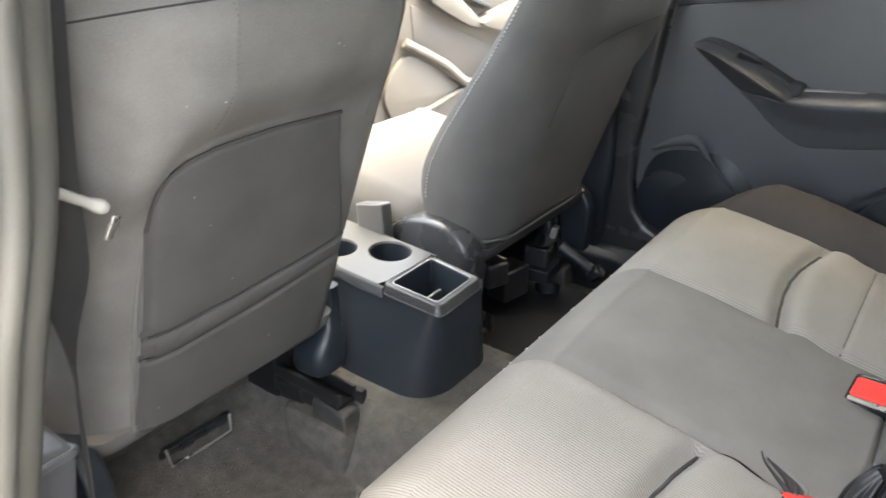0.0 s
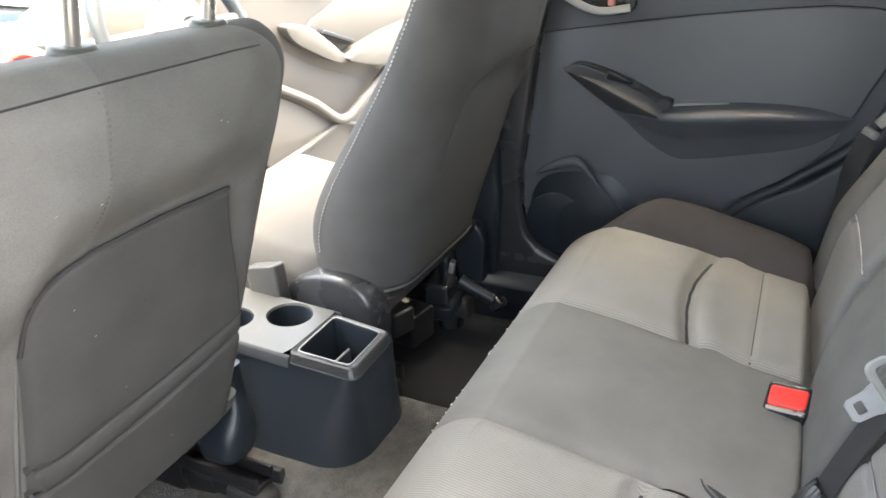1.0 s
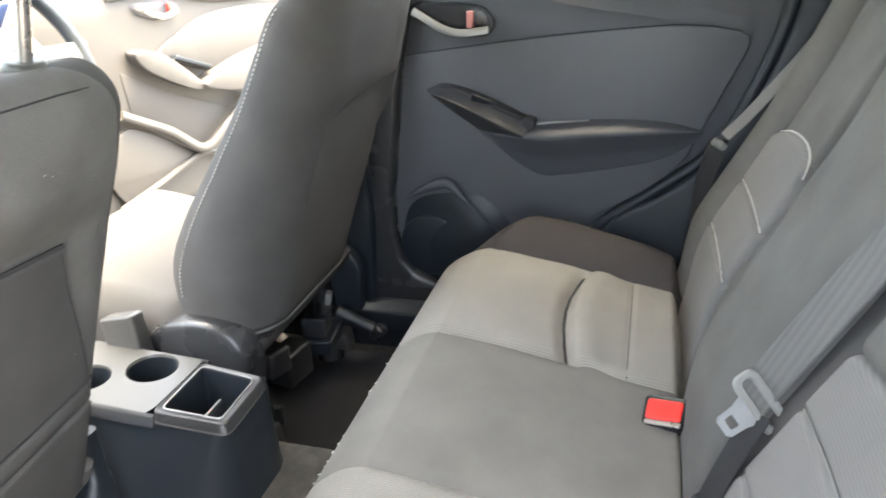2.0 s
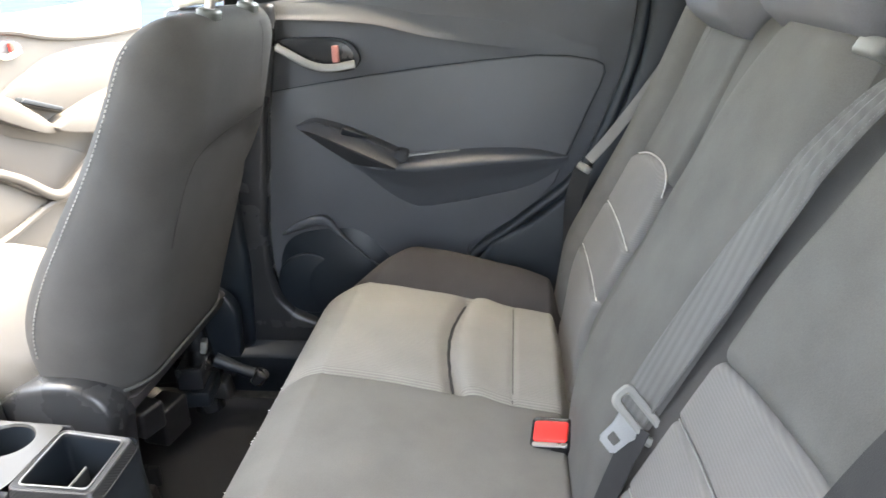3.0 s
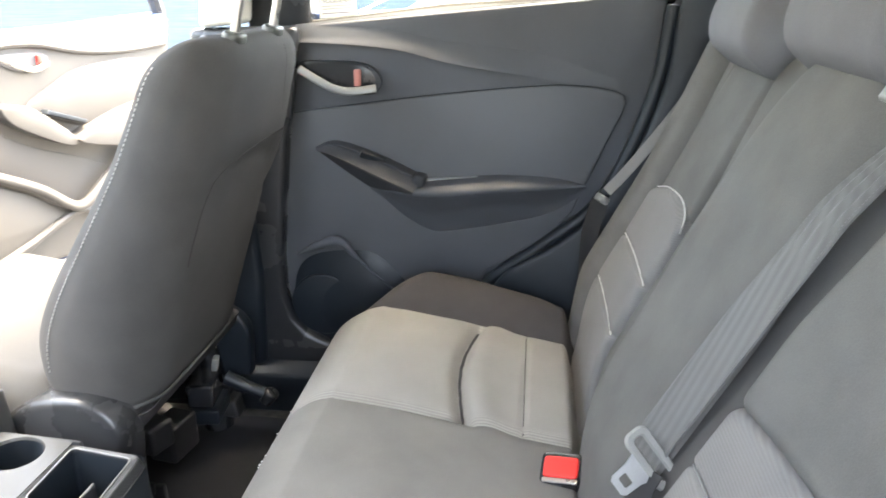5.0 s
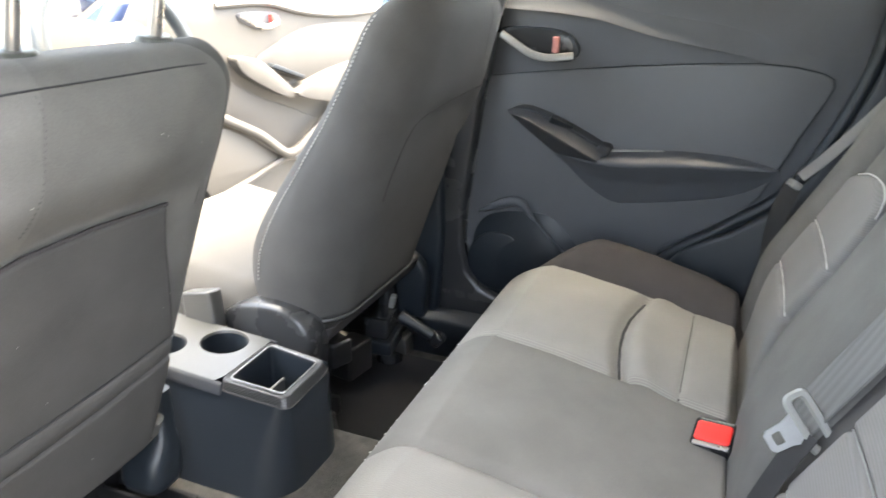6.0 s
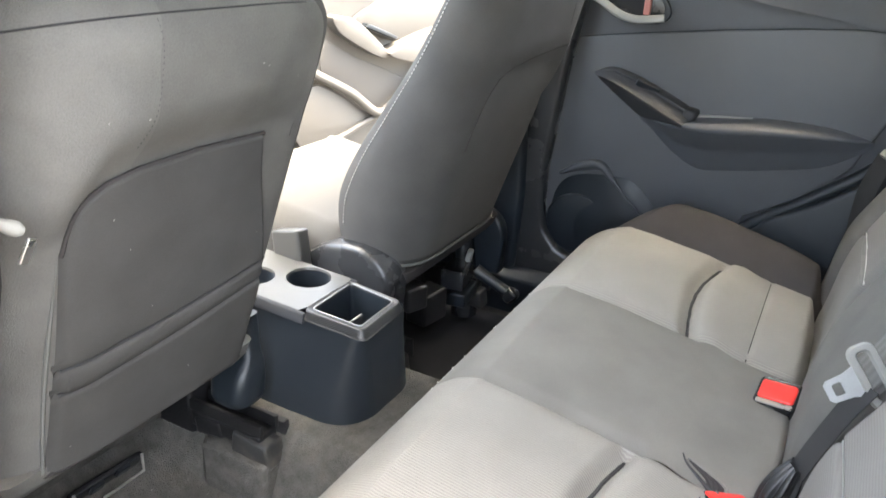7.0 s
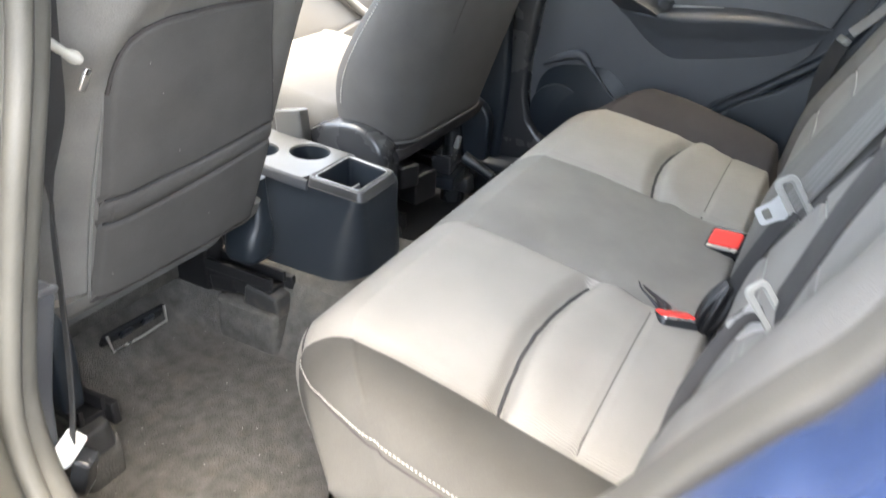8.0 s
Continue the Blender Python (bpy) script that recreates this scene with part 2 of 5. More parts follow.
def curve(points, n=24):
    """Points along a smooth line through the given ones."""
    p = [Vector(q) for q in points]
    p = [2 * p[0] - p[1], *p, 2 * p[-1] - p[-2]]
    out = []
    spans = len(p) - 3
    for k in range(n + 1):
        u = k / n * spans
        i = min(int(u), spans - 1)
        t = u - i
        a, b, c, d = p[i : i + 4]
        out.append(0.5 * (2 * b + (c - a) * t + (2 * a - 5 * b + 4 * c - d) * t**2 + (3 * b - a - 3 * c + d) * t**3))
    return out


def strip(pts, across, width, thick):
    """A flat band along points; across gives its broad direction."""
    pts = [Vector(p) for p in pts]
    rings = []
    for i, p in enumerate(pts):
        t = (pts[min(i + 1, len(pts) - 1)] - pts[max(i - 1, 0)]).normalized()
        s = Vector(across)
        s = (s - s.dot(t) * t).normalized()
        q = t.cross(s)
        rings.append([p + s * x + q * y for x, y in rounded(width, thick, thick * 0.45, 2)])
    return loft(rings)


def dashes(pts, radius, keep=0.6, pitch=0.007):
    """A row of single stitches along a line, as one mesh."""
    pts = [Vector(p) for p in pts]
    far = [0.0]
    for a, c in zip(pts, pts[1:]):
        far.append(far[-1] + (c - a).length)
    def at(d):
        for i in range(len(pts) - 1):
            if d <= far[i + 1]:
                return pts[i].lerp(pts[i + 1], (d - far[i]) / max(1e-9, far[i + 1] - far[i]))
        return pts[-1]
    bm = bmesh.new()
    for k in range(int(far[-1] / pitch)):
        p, q = at(k * pitch), at((k + keep) * pitch)
        t = (q - p).normalized()
        s = t.cross(Vector((0, 0, 1)) if abs(t.z) < 0.9 else Vector((1, 0, 0))).normalized() * radius
        r = t.cross(s)
        ring = [[bm.verts.new(o + w) for w in (s, r, -s, -r)] for o in (p, q)]
        for i in range(4):
            bm.faces.new((ring[0][i], ring[0][(i + 1) % 4], ring[1][(i + 1) % 4], ring[1][i]))
    return bm


def slab(outline, axis, lo, hi, bevel=0.006, seg=3):
    """An outline of two coordinates pushed out along an axis, from lo to hi, with its rims rounded."""
    bm = bmesh.new()
    place = {"x": lambda a, b, c: (c, a, b), "y": lambda a, b, c: (a, c, b), "z": lambda a, b, c: (a, b, c)}[axis]
    f = bm.faces.new([bm.verts.new(place(a, b, lo)) for a, b in outline])
    made = bmesh.ops.extrude_face_region(bm, geom=[f])
    step = Vector(place(0, 0, hi)) - Vector(place(0, 0, lo))
    step = Vector([s if abs(s) > 0 else 0 for s in step])
    bmesh.ops.translate(bm, vec=step, verts=[v for v in made["geom"] if isinstance(v, bmesh.types.BMVert)])
    bmesh.ops.recalc_face_normals(bm, faces=bm.faces)
    if bevel:
        bmesh.ops.bevel(bm, geom=list(bm.edges), offset=bevel, segments=seg, affect="EDGES", profile=0.5, clamp_overlap=True)
    return bm


def arc_outline(points, n=40):
    """A closed smooth outline through points of two coordinates."""
    loop = [(*p, 0) for p in points]
    k = len(loop)
    ext = [loop[(i - 1) % k] for i in range(k + 3)]
    pts = []
    for i in range(k):
        a, b, c, d = (Vector(q) for q in ext[i : i + 4])
        for s in range(max(2, n // k)):
            t = s / max(2, n // k)
            q = 0.5 * (2 * b + (c - a) * t + (2 * a - 5 * b + 4 * c - d) * t**2 + (3 * b - a - 3 * c + d) * t**3)
            pts.append((q.x, q.y))
    return pts


def smooth(a, b, x):
    t = min(1.0, max(0.0, (x - a) / (b - a)))
    return t * t * (3 - 2 * t)


def pull(v, table):
    """Linear look-up."""
    for (a, p), (b, q) in zip(table, table[1:]):
        if v <= b:
            return p + (q - p) * min(1, max(0, (v - a) / (b - a)))
    return table[-1][1]


def ease(v, table):
    """Smooth look-up through the rows of a table."""
    k = max(0, min(len(table) - 2, sum(1 for a, _ in table if a <= v) - 1))
    (a, p), (b, q) = table[k], table[k + 1]
    t = min(1, max(0, (v - a) / (b - a)))
    lo, hi = table[max(k - 1, 0)], table[min(k + 2, len(table) - 1)]
    m0 = (q - lo[1]) / (b - lo[0]) * (b - a)
    m1 = (hi[1] - p) / (hi[0] - a) * (b - a)
    return (2 * t**3 - 3 * t * t + 1) * p + (t**3 - 2 * t * t + t) * m0 + (3 * t * t - 2 * t**3) * q + (t**3 - t * t) * m1


# ---- ground ----
def sheet(name, corners, mat, z, label, category):
    bm = bmesh.new()
    bm.faces.new([bm.verts.new((x, y, z)) for x, y in corners])
    me = bpy.data.meshes.new(name)
    bm.to_mesh(me)
    bm.free()
    me.materials.append(mat)
    return tagged(new(name, me), label, category, kind="structure")


sheet("ground", ((-400, -400), (400, -400), (400, 400), (-400, 400)), M_TARMAC, -0.38, "dark grey tarmac ground under the car", "ground")

# ---- car floor ----
def floor_z(x, y):
    z = 0.0
    hump = 1 - smooth(0.115, 0.185, abs(x))
    z += 0.122 * hump
    z += 0.10 * smooth(0.40, 0.56, y) * (1 - hump)
    z += 0.10 * smooth(0.45, 0.62, abs(x)) * smooth(0.25, 0.45, y) * 0.0
    z += 0.0025 * noise.noise(Vector((x * 9, y * 9, 0)))
    return z


def make_floor():
    f = thing("floor", (0, 0.2, 0), "worn dark grey carpet over the rear footwell", "car floor", kind="structure")
    bm = grid(lambda u, v: (-0.66 + 1.32 * u, -0.35 + 1.45 * v, floor_z(-0.66 + 1.32 * u, -0.35 + 1.45 * v)), 110, 100)
    part("carpet", bm, M_CARPET, f)
    under = slab(((-0.70, -1.6), (0.70, -1.6), (0.70, 1.5), (-0.70, 1.5)), "z", -0.12, -0.06, 0.01)
    part("floor_pan", under, M_PLASTIC, f)


make_floor()


def make_footwell_shade():
    """A thin black sheet for the footwell's shade; it follows the floor, with turned-down edges."""
    m = thing("footwell_shade", (0.40, 0.28, 0.01), "black sheet that puts the shade on the far footwell floor", "floor mat")
    def fn(u, v):
        x, y = 0.195 + 0.395 * u, -0.02 + 0.62 * v
        edge = min(u * 0.395, (1 - u) * 0.395, v * 0.62, (1 - v) * 0.62)
        return Vector((x, y, floor_z(x, y) + 0.010 * smooth(-0.001, 0.006, edge) - 0.0005))
    part("mat", grid(fn, 90, 90), M_FOOTSHADE, m)


make_footwell_shade()

# ---- rear bench ----
EDGES = (-0.600, -0.462, -0.148, 0.148, 0.455, 0.600)


def crease_y(x):
    """The curved crease across a light insert."""
    t = (abs(x) - 0.148) / (0.455 - 0.148)
    return -0.241 + 0.019 * math.sin(math.pi * min(1, max(0, t)))


FRONT_SHAPE = curve([(0, -0.060, 0.02), (0, -0.025, 0.09), (0, 0.014, 0.15), (0, 0.030, 0.215), (0, 0.026, 0.262), (0, 0.006, 0.306), (0, -0.028, 0.334), (0, -0.062, 0.345)], 40)
FRONT_Y = [(k / 40, p.y) for k, p in enumerate(FRONT_SHAPE)]
FRONT_Z = [(k / 40, p.z) for k, p in enumerate(FRONT_SHAPE)]


def cushion_point(x, s):
    """s: 0 at the foot of the front face, 1 at the rear end."""
    ax = abs(x)
    out = max(0, ax - 0.42)
    front = -0.45 * out - 2.2 * out * out
    if s < 0.42:
        t = s / 0.42
        y = front + pull(t, FRONT_Y)
        z = pull(t, FRONT_Z)
        y -= min(0.08, 6 * out * max(0.0, 0.31 - z))
    else:
        t = (s - 0.42) / 0.58
        y = front - 0.062 + (-0.455 - front + 0.062) * t
        z = 0.345 - 0.068 * smooth(-0.15, 1.15, t)
    top = smooth(0.26, 0.42, s)
    if ax < 0.148:
        z += 0.004 * top * (1 - (x / 0.148) ** 2)
    elif ax < 0.455:
        c = (ax - 0.30) / 0.15
        z += top * (0.006 * (1 - c * c))
        d = abs(y - crease_y(x))
        z -= top * 0.019 * math.exp(-((d / 0.010) ** 2)) * smooth(-0.05, -0.15, y)
        z += top * 0.006 * math.exp(-(((y - crease_y(x) + 0.035) / 0.022) ** 2))
        z -= top * 0.004 * math.exp(-(((y + 0.322) / 0.003) ** 2))
    else:
        q = (ax - 0.455) / 0.145
        z += top * (0.034 if x > 0 else 0.016) * math.sin(math.pi * min(1, q * 1.05))
        z -= top * (0.07 * (1 - math.sqrt(max(0, 1 - max(0, (q - 0.55) / 0.45) ** 2.0))))
        z -= 0.03 * smooth(0.75, 1.0, s) * q
    z -= 0.055 * smooth(-0.386, -0.408, y) * top
    near = min(abs(ax - 0.148), abs(ax - 0.455))
    z -= top * 0.006 * math.exp(-((near / 0.004) ** 2))
    y -= (1 - top) * 0.005 * math.exp(-((near / 0.004) ** 2))
    z += top * 0.0012 * noise.noise(Vector((x * 17, y * 17, 3.1)))
    return Vector((x, y, z))


def make_bench():
    b = thing("rear_bench_cushion", (0, -0.2, 0), "grey rear bench cushion with pale ribbed inserts and dark bolsters", "car seat")
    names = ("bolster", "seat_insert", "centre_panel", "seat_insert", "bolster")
    # the near bolster takes the lightened copy of its fabric
    mats = (M_BOLSTER_LIT, M_INSERT, M_CENTRE, M_INSERT, M_BOLSTER)
    labels = ("dark brownish fabric bolster", "pale greige ribbed fabric insert", "mid grey plain fabric centre panel", "plain fabric bolster, coloured lighter for the door light")
    for i in range(5):
        lo, hi = EDGES[i], EDGES[i + 1]
        def fn(u, v, lo=lo, hi=hi, i=i):
            w = u
            if i in (0, 4):
                w = math.sin(u * math.pi / 2) if i == 4 else 1 - math.cos(u * math.pi / 2)
            return cushion_point(lo + (hi - lo) * w, v)
        bm = grid(fn, 28 if i not in (0, 4) else 22, 150)
        if i in (0, 4):
            x = EDGES[0] if i == 0 else EDGES[5]
            rim = [cushion_point(x, j / 150) for j in range(151)]
            lowest = grid(lambda u, v: (lambda p: Vector((p.x, p.y, p.z * (1 - u) + 0.02 * u)))(rim[round(v * 150)]), 3, 150)
            me = bpy.data.meshes.new("tmp")
            lowest.to_mesh(me)
            lowest.free()
            bm.from_mesh(me)
            bpy.data.meshes.remove(me)
            bmesh.ops.remove_doubles(bm, verts=bm.verts, dist=0.0004)
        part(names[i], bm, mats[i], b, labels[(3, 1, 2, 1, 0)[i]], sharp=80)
    # sewn lines
    for side in (-1, 1):
        line = []
        for k in range(17):
            x = side * (0.152 + 0.30 * k / 16)
            best = min((cushion_point(x, s / 300) for s in range(200, 300)), key=lambda p: abs(p.y + 0.322))
            line.append(best + Vector((0, 0, 0.0012)))
        part("seam", tube(line, 0.0009, 6), M_BOLSTER, b)
        line = []
        for k in range(17):
            x = side * (0.152 + 0.30 * k / 16)
            best = min((cushion_point(x, s / 400) for s in range(200, 400)), key=lambda p: abs(p.y - crease_y(x)))
            line.append(best + Vector((0, 0, 0.001)))
        # dark tube in the groove draws the crease's shade
        part("crease", tube(line, 0.0026, 6), M_DARKLINE, b, "folded crease across the insert with its shade drawn dark")
    # pale stitching round the shoulder of each bolster
    for side in (-1, 1):
        turn = ((0.0, 0.420, 0.004), (0.16, 0.462, -0.014), (0.34, 0.512, -0.060), (0.5, 0.548, -0.112), (0.66, 0.570, -0.162), (0.8, 0.576, -0.205), (1.0, 0.578, -0.300))
        line, sewn = [], []
        for k in range(61):
            x = side * ease(k / 60, [(q, a) for q, a, c in turn])
            y = ease(k / 60, [(q, c) for q, a, c in turn])
            s = min((s / 600 for s in range(150, 600)), key=lambda s: abs(cushion_point(x, s).y - y))
            p = cushion_point(x, s)
            n = (cushion_point(x - side * 0.006, s) - p).cross(cushion_point(x, s + 0.01) - p).normalized() * -side
            n = n if n.z > 0 else -n
            line.append(p + n * 0.0004)
            sewn.append(cushion_point(x - side * 0.004, s) + n * 0.0008)
        part("seam_groove", tube(line, 0.0009, 6), M_BOLSTER, b)
        part("stitching", dashes(sewn[12:], 0.0006, 0.6, 0.0045), M_STITCH, b, "pale stitching")
    # slit where the buckle strap comes through; a dark tube draws its shade
    line = [min((cushion_point(x, s / 300) for s in range(200, 300)), key=lambda p: abs(p.y - y)) + Vector((0, 0, 0.001)) for x, y in ((-0.118, -0.292), (-0.130, -0.300), (-0.142, -0.314), (-0.150, -0.330))]
    part("buckle_slit", tube(curve(line, 12), [0.0009 + 0.0022 * (k / 12) ** 2 for k in range(13)], 8), M_DARKLINE, b, "slit in the cushion with its shade drawn dark")
    # rippled dark patch in place of the shaded hole
    def pucker(u, v):
        q = min((cushion_point(-0.124 - 0.030 * u, s / 300) for s in range(200, 300)), key=lambda p: abs(p.y + 0.300 + 0.036 * u + 0.020 * math.sin(math.pi * u) * v))
        return q + Vector((0, 0, 0.0012 + 0.002 * math.sin(v * math.pi * 3 + u * 2) ** 2))
    part("pucker", grid(pucker, 16, 12), M_BOLSTER, b, "gathered dark patch for the shaded hole round the buckle")
    rim = [min((cushion_point(-0.122 - 0.032 * k / 16, s / 300) for s in range(200, 300)), key=lambda p: abs(p.y + 0.300 + 0.036 * k / 16 + 0.024 * math.sin(math.pi * k / 16))) + Vector((0, 0, 0.002)) for k in range(17)]
    part("pucker_rim", tube(rim, 0.0022, 8), M_CENTRE, b)
    return b


make_bench()

# ---- rear backrest ----
def back_y(z):
    return -0.272 - 0.45 * z


NORMAL = Vector((0, 1, 0.45)).normalized()
ALONG = Vector((0, -0.45, 1)).normalized()


def back_place(x, s, out):
    """On the backrest: s metres up along it from its foot, out metres proud of it."""
    return Vector((x, back_y(0.24), 0.24)) + ALONG * s + NORMAL * (out - 0.028)


BACK_LENGTH = 0.635


def section(lo, hi, thick, rim, top=BACK_LENGTH, low=0.0, crown=0.05, sides=(1, 1), relief=None, foot=None):
    """A soft slab on the backrest's plane between two x, which may depend on the height, with rounded sides."""
    at = lambda q, s: q(s) if callable(q) else q
    def fn(u, v):
        a = v * 1.12
        s = low + (top - low) * min(1, a)
        l, h = at(lo, s), at(hi, s)
        x = l + (h - l) * (0.5 - 0.5 * math.cos(math.pi * u))
        tuck = 0.0
        if foot:
            s = foot(x) + (top - foot(x)) * min(1, a)
            tuck = 0.022 * (1 - math.sqrt(max(0, 1 - (1 - min(1, (s - foot(x)) / 0.020)) ** 2)))
        e = min(x - l if sides[0] else 9, h - x if sides[1] else 9)
        side = thick * (1 - math.sqrt(max(0, 1 - (1 - min(1, e / rim)) ** 2)))
        near_top = min(1, max(0, (s - (top - crown)) / crown))
        drop = crown * (1 - math.sqrt(max(0, 1 - near_top**2)))
        o = thick - side - drop - tuck - 0.034 * (1 - smooth(0.0, 0.17, s))
        o += 0.004 * math.sin(s * 12) + 0.0015 * noise.noise(Vector((x * 11, s * 11, 0)))
        if relief:
            o += relief(x, s)
        if a > 1:
            o = thick - side - crown - 0.06 * (a - 1) / 0.12
        return back_place(x, s, o)
    return grid(fn, 36, 90)


def pad_edge(s):
    """The far edge of the proud centre pad."""
    return ease(s, ((0.0, 0.150), (0.15, 0.158), (0.38, 0.190), (0.52, 0.165), (0.64, 0.095)))


def insert_pad(lo, hi, thick, top, relief):
    """A puffed insert on the backrest whose upper rim follows the line top(x)."""
    def fn(u, v):
        x = lo + (hi - lo) * (0.5 - 0.5 * math.cos(math.pi * u))
        s = top(x) * math.sin(v * math.pi / 2) ** 0.9
        e = min(x - lo, hi - x)
        f = top(x) - s
        o = thick - 0.014 * (1 - math.sqrt(max(0, 1 - (1 - min(1, e / 0.014)) ** 2)))
        o -= 0.020 * (1 - math.sqrt(max(0, 1 - (1 - min(1, f / 0.016)) ** 2)))
        o += relief(x, s) + 0.004 * math.sin(s * 12) - 0.034 * (1 - smooth(0.0, 0.17, s))
        return back_place(x, s, o + 0.0012 * noise.noise(Vector((x * 11, s * 11, 0))))
    return grid(fn, 40, 110)


def far_rim(x):
    """The upper rim of the far insert."""
    return ease(x, ((0.246, 0.335), (0.262, 0.362), (0.29, 0.376), (0.34, 0.381), (0.42, 0.373), (0.488, 0.354)))


def near_rim(x):
    """The upper rim of the near insert."""
    return ease(x, ((-0.492, 0.322), (-0.45, 0.350), (-0.36, 0.358), (-0.26, 0.349), (-0.19, 0.338), (-0.146, 0.328)))


def make_backrests():
    right = thing("folding_bench_section", (0.4, -0.4, 0.24), "narrow folding rear backrest in grey fabric with pale insert", "car seat")
    rows = (0.175, 0.262)
    bent = lambda x, mid: 0.004 * (1 - ((x - mid) / 0.12) ** 2)
    seams = lambda mid: (lambda x, s: -0.006 * sum(math.exp(-(((s - q - bent(x, mid)) / 0.0035) ** 2)) for q in rows))
    part("back_panel", section(0.085, 0.252, 0.030, 0.010), M_BACK, right)
    part("bolster", section(0.482, 0.605, 0.052, 0.05), M_BACK, right)
    part("upper_panel", section(lambda s: 0.262 - 0.10 * max(0, s - 0.42), lambda s: 0.478 - 0.20 * max(0, s - 0.40), 0.032, 0.016, low=0.325, crown=0.05), M_BACK, right)
    part("upper_side", section(0.440, 0.484, 0.028, 0.010, low=0.33), M_BACK, right)
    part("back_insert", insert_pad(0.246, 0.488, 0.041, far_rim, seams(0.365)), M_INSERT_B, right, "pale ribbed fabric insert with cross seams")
    left = thing("folding_bench_section", (-0.2, -0.4, 0.24), "wide folding rear backrest in grey fabric with proud centre pad", "car seat")
    part("centre_pad", section(-0.125, pad_edge, 0.062, 0.055), M_BACK, left, "plain grey fabric centre pad")
    part("bolster", section(-0.605, -0.430, 0.080, 0.075), M_BACK, left)
    part("upper_panel", section(-0.492, lambda s: ease(s, ((0.30, -0.148), (0.40, -0.152), (0.475, -0.171), (0.56, -0.200), (0.64, -0.245))), 0.058, 0.030, low=0.32, crown=0.06, foot=lambda x: near_rim(x) - 0.006), M_BACK, left)
    part("inner_strip", section(-0.235, -0.110, 0.0405, 0.006, sides=(0, 0)), M_CUSHION, left)
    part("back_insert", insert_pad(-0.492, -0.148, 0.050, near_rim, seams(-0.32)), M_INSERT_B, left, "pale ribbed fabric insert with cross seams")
    arch = [back_place(0.254 + 0.222 * k / 30, far_rim(0.254 + 0.222 * k / 30) - 0.001, 0.030) for k in range(31)]
    part("piping", tube(arch, 0.0014, 6), M_PIPE, right, "pale piping over the insert")
    for holder, lo, hi, o, mat in ((right, 0.252, 0.482, 0.041, M_PIPE), (left, -0.484, -0.156, 0.050, M_TONGUE)):
        for q in rows:
            seam = [(lo + (hi - lo) * k / 16, q + bent(lo + (hi - lo) * k / 16, (lo + hi) / 2)) for k in range(17)]
            part("cross_seam", tube([back_place(x, s, o - 0.0042 + 0.004 * math.sin(s * 12)) for x, s in seam], 0.0011, 6), mat, holder, "pale sewn seam")
    for holder, lo, hi in ((right, 0.10, 0.60), (left, -0.60, 0.09)):
        m = Matrix.Translation(back_place((lo + hi) / 2, 0.30, -0.045)) @ Matrix(((1, 0, 0), (0, NORMAL.y, ALONG.y), (0, NORMAL.z, ALONG.z))).to_4x4()
        part("shell", pad(m, hi - lo, 0.04, 0.66, 0.012, 0.01), M_BOLSTER, holder, "dark carpeted rear shell")


make_backrests()


def headrest(name, at, lean, w, d, h, label, rods, rod_len, mat, group, back=0.0, socket=M_HEADGUIDE):
    """at: the middle of its foot. lean: degrees backwards."""
    t = thing(name, at, label, "headrest", group)
    m = Matrix.Translation(at) @ pose(0, 0, 0, lean)
    rings = []
    for k in range(29):
        v = 0.5 - 0.5 * math.cos(math.pi * k / 28)
        z = h * v
        f = max(0.0, 1 - abs(2 * v - 1) ** 2.8) ** 0.5
        ww, dd = w * (0.80 + 0.20 * f), d * (0.30 + 0.70 * f)
        rings.append([m @ Vector((x, y + 0.012 * math.sin(math.pi * v), z)) for x, y in rounded(ww, dd, dd * 0.34, 12)])
    part("cushion", loft(rings), mat, t, sharp=70)
    for sx in (-1, 1):
        if not socket:
            continue
        p = [m @ Vector((sx * rods / 2, -back, 0.03)), m @ Vector((sx * rods / 2, -back, -rod_len))]
        part("rod", tube(p, 0.0065, 12), M_CHROME, t, "shiny metal rod")
        foot = m @ pose(sx * rods / 2, -back, -rod_len)
        part("guide", pad(foot, 0.040, 0.028, 0.016, 0.013, 0.005) if back == 0 else pad(foot, 0.026, 0.022, 0.012, 0.010, 0.004), socket, t, "plastic rod guide")
    return t


for x, w, s, out in ((0.350, 0.25, 0.578, 0.056), (0.018, 0.285, 0.600, 0.056), (-0.345, 0.25, 0.586, 0.088)):
    at = back_place(x, s, out)
    headrest("rear_headrest", at, 40, w, 0.11, 0.19, "dark grey padded rear headrest on the backrest", 0.15, 0.012, M_HEAD, "rear headrests", 0.016, M_TONGUE if abs(x) < 0.1 else None)


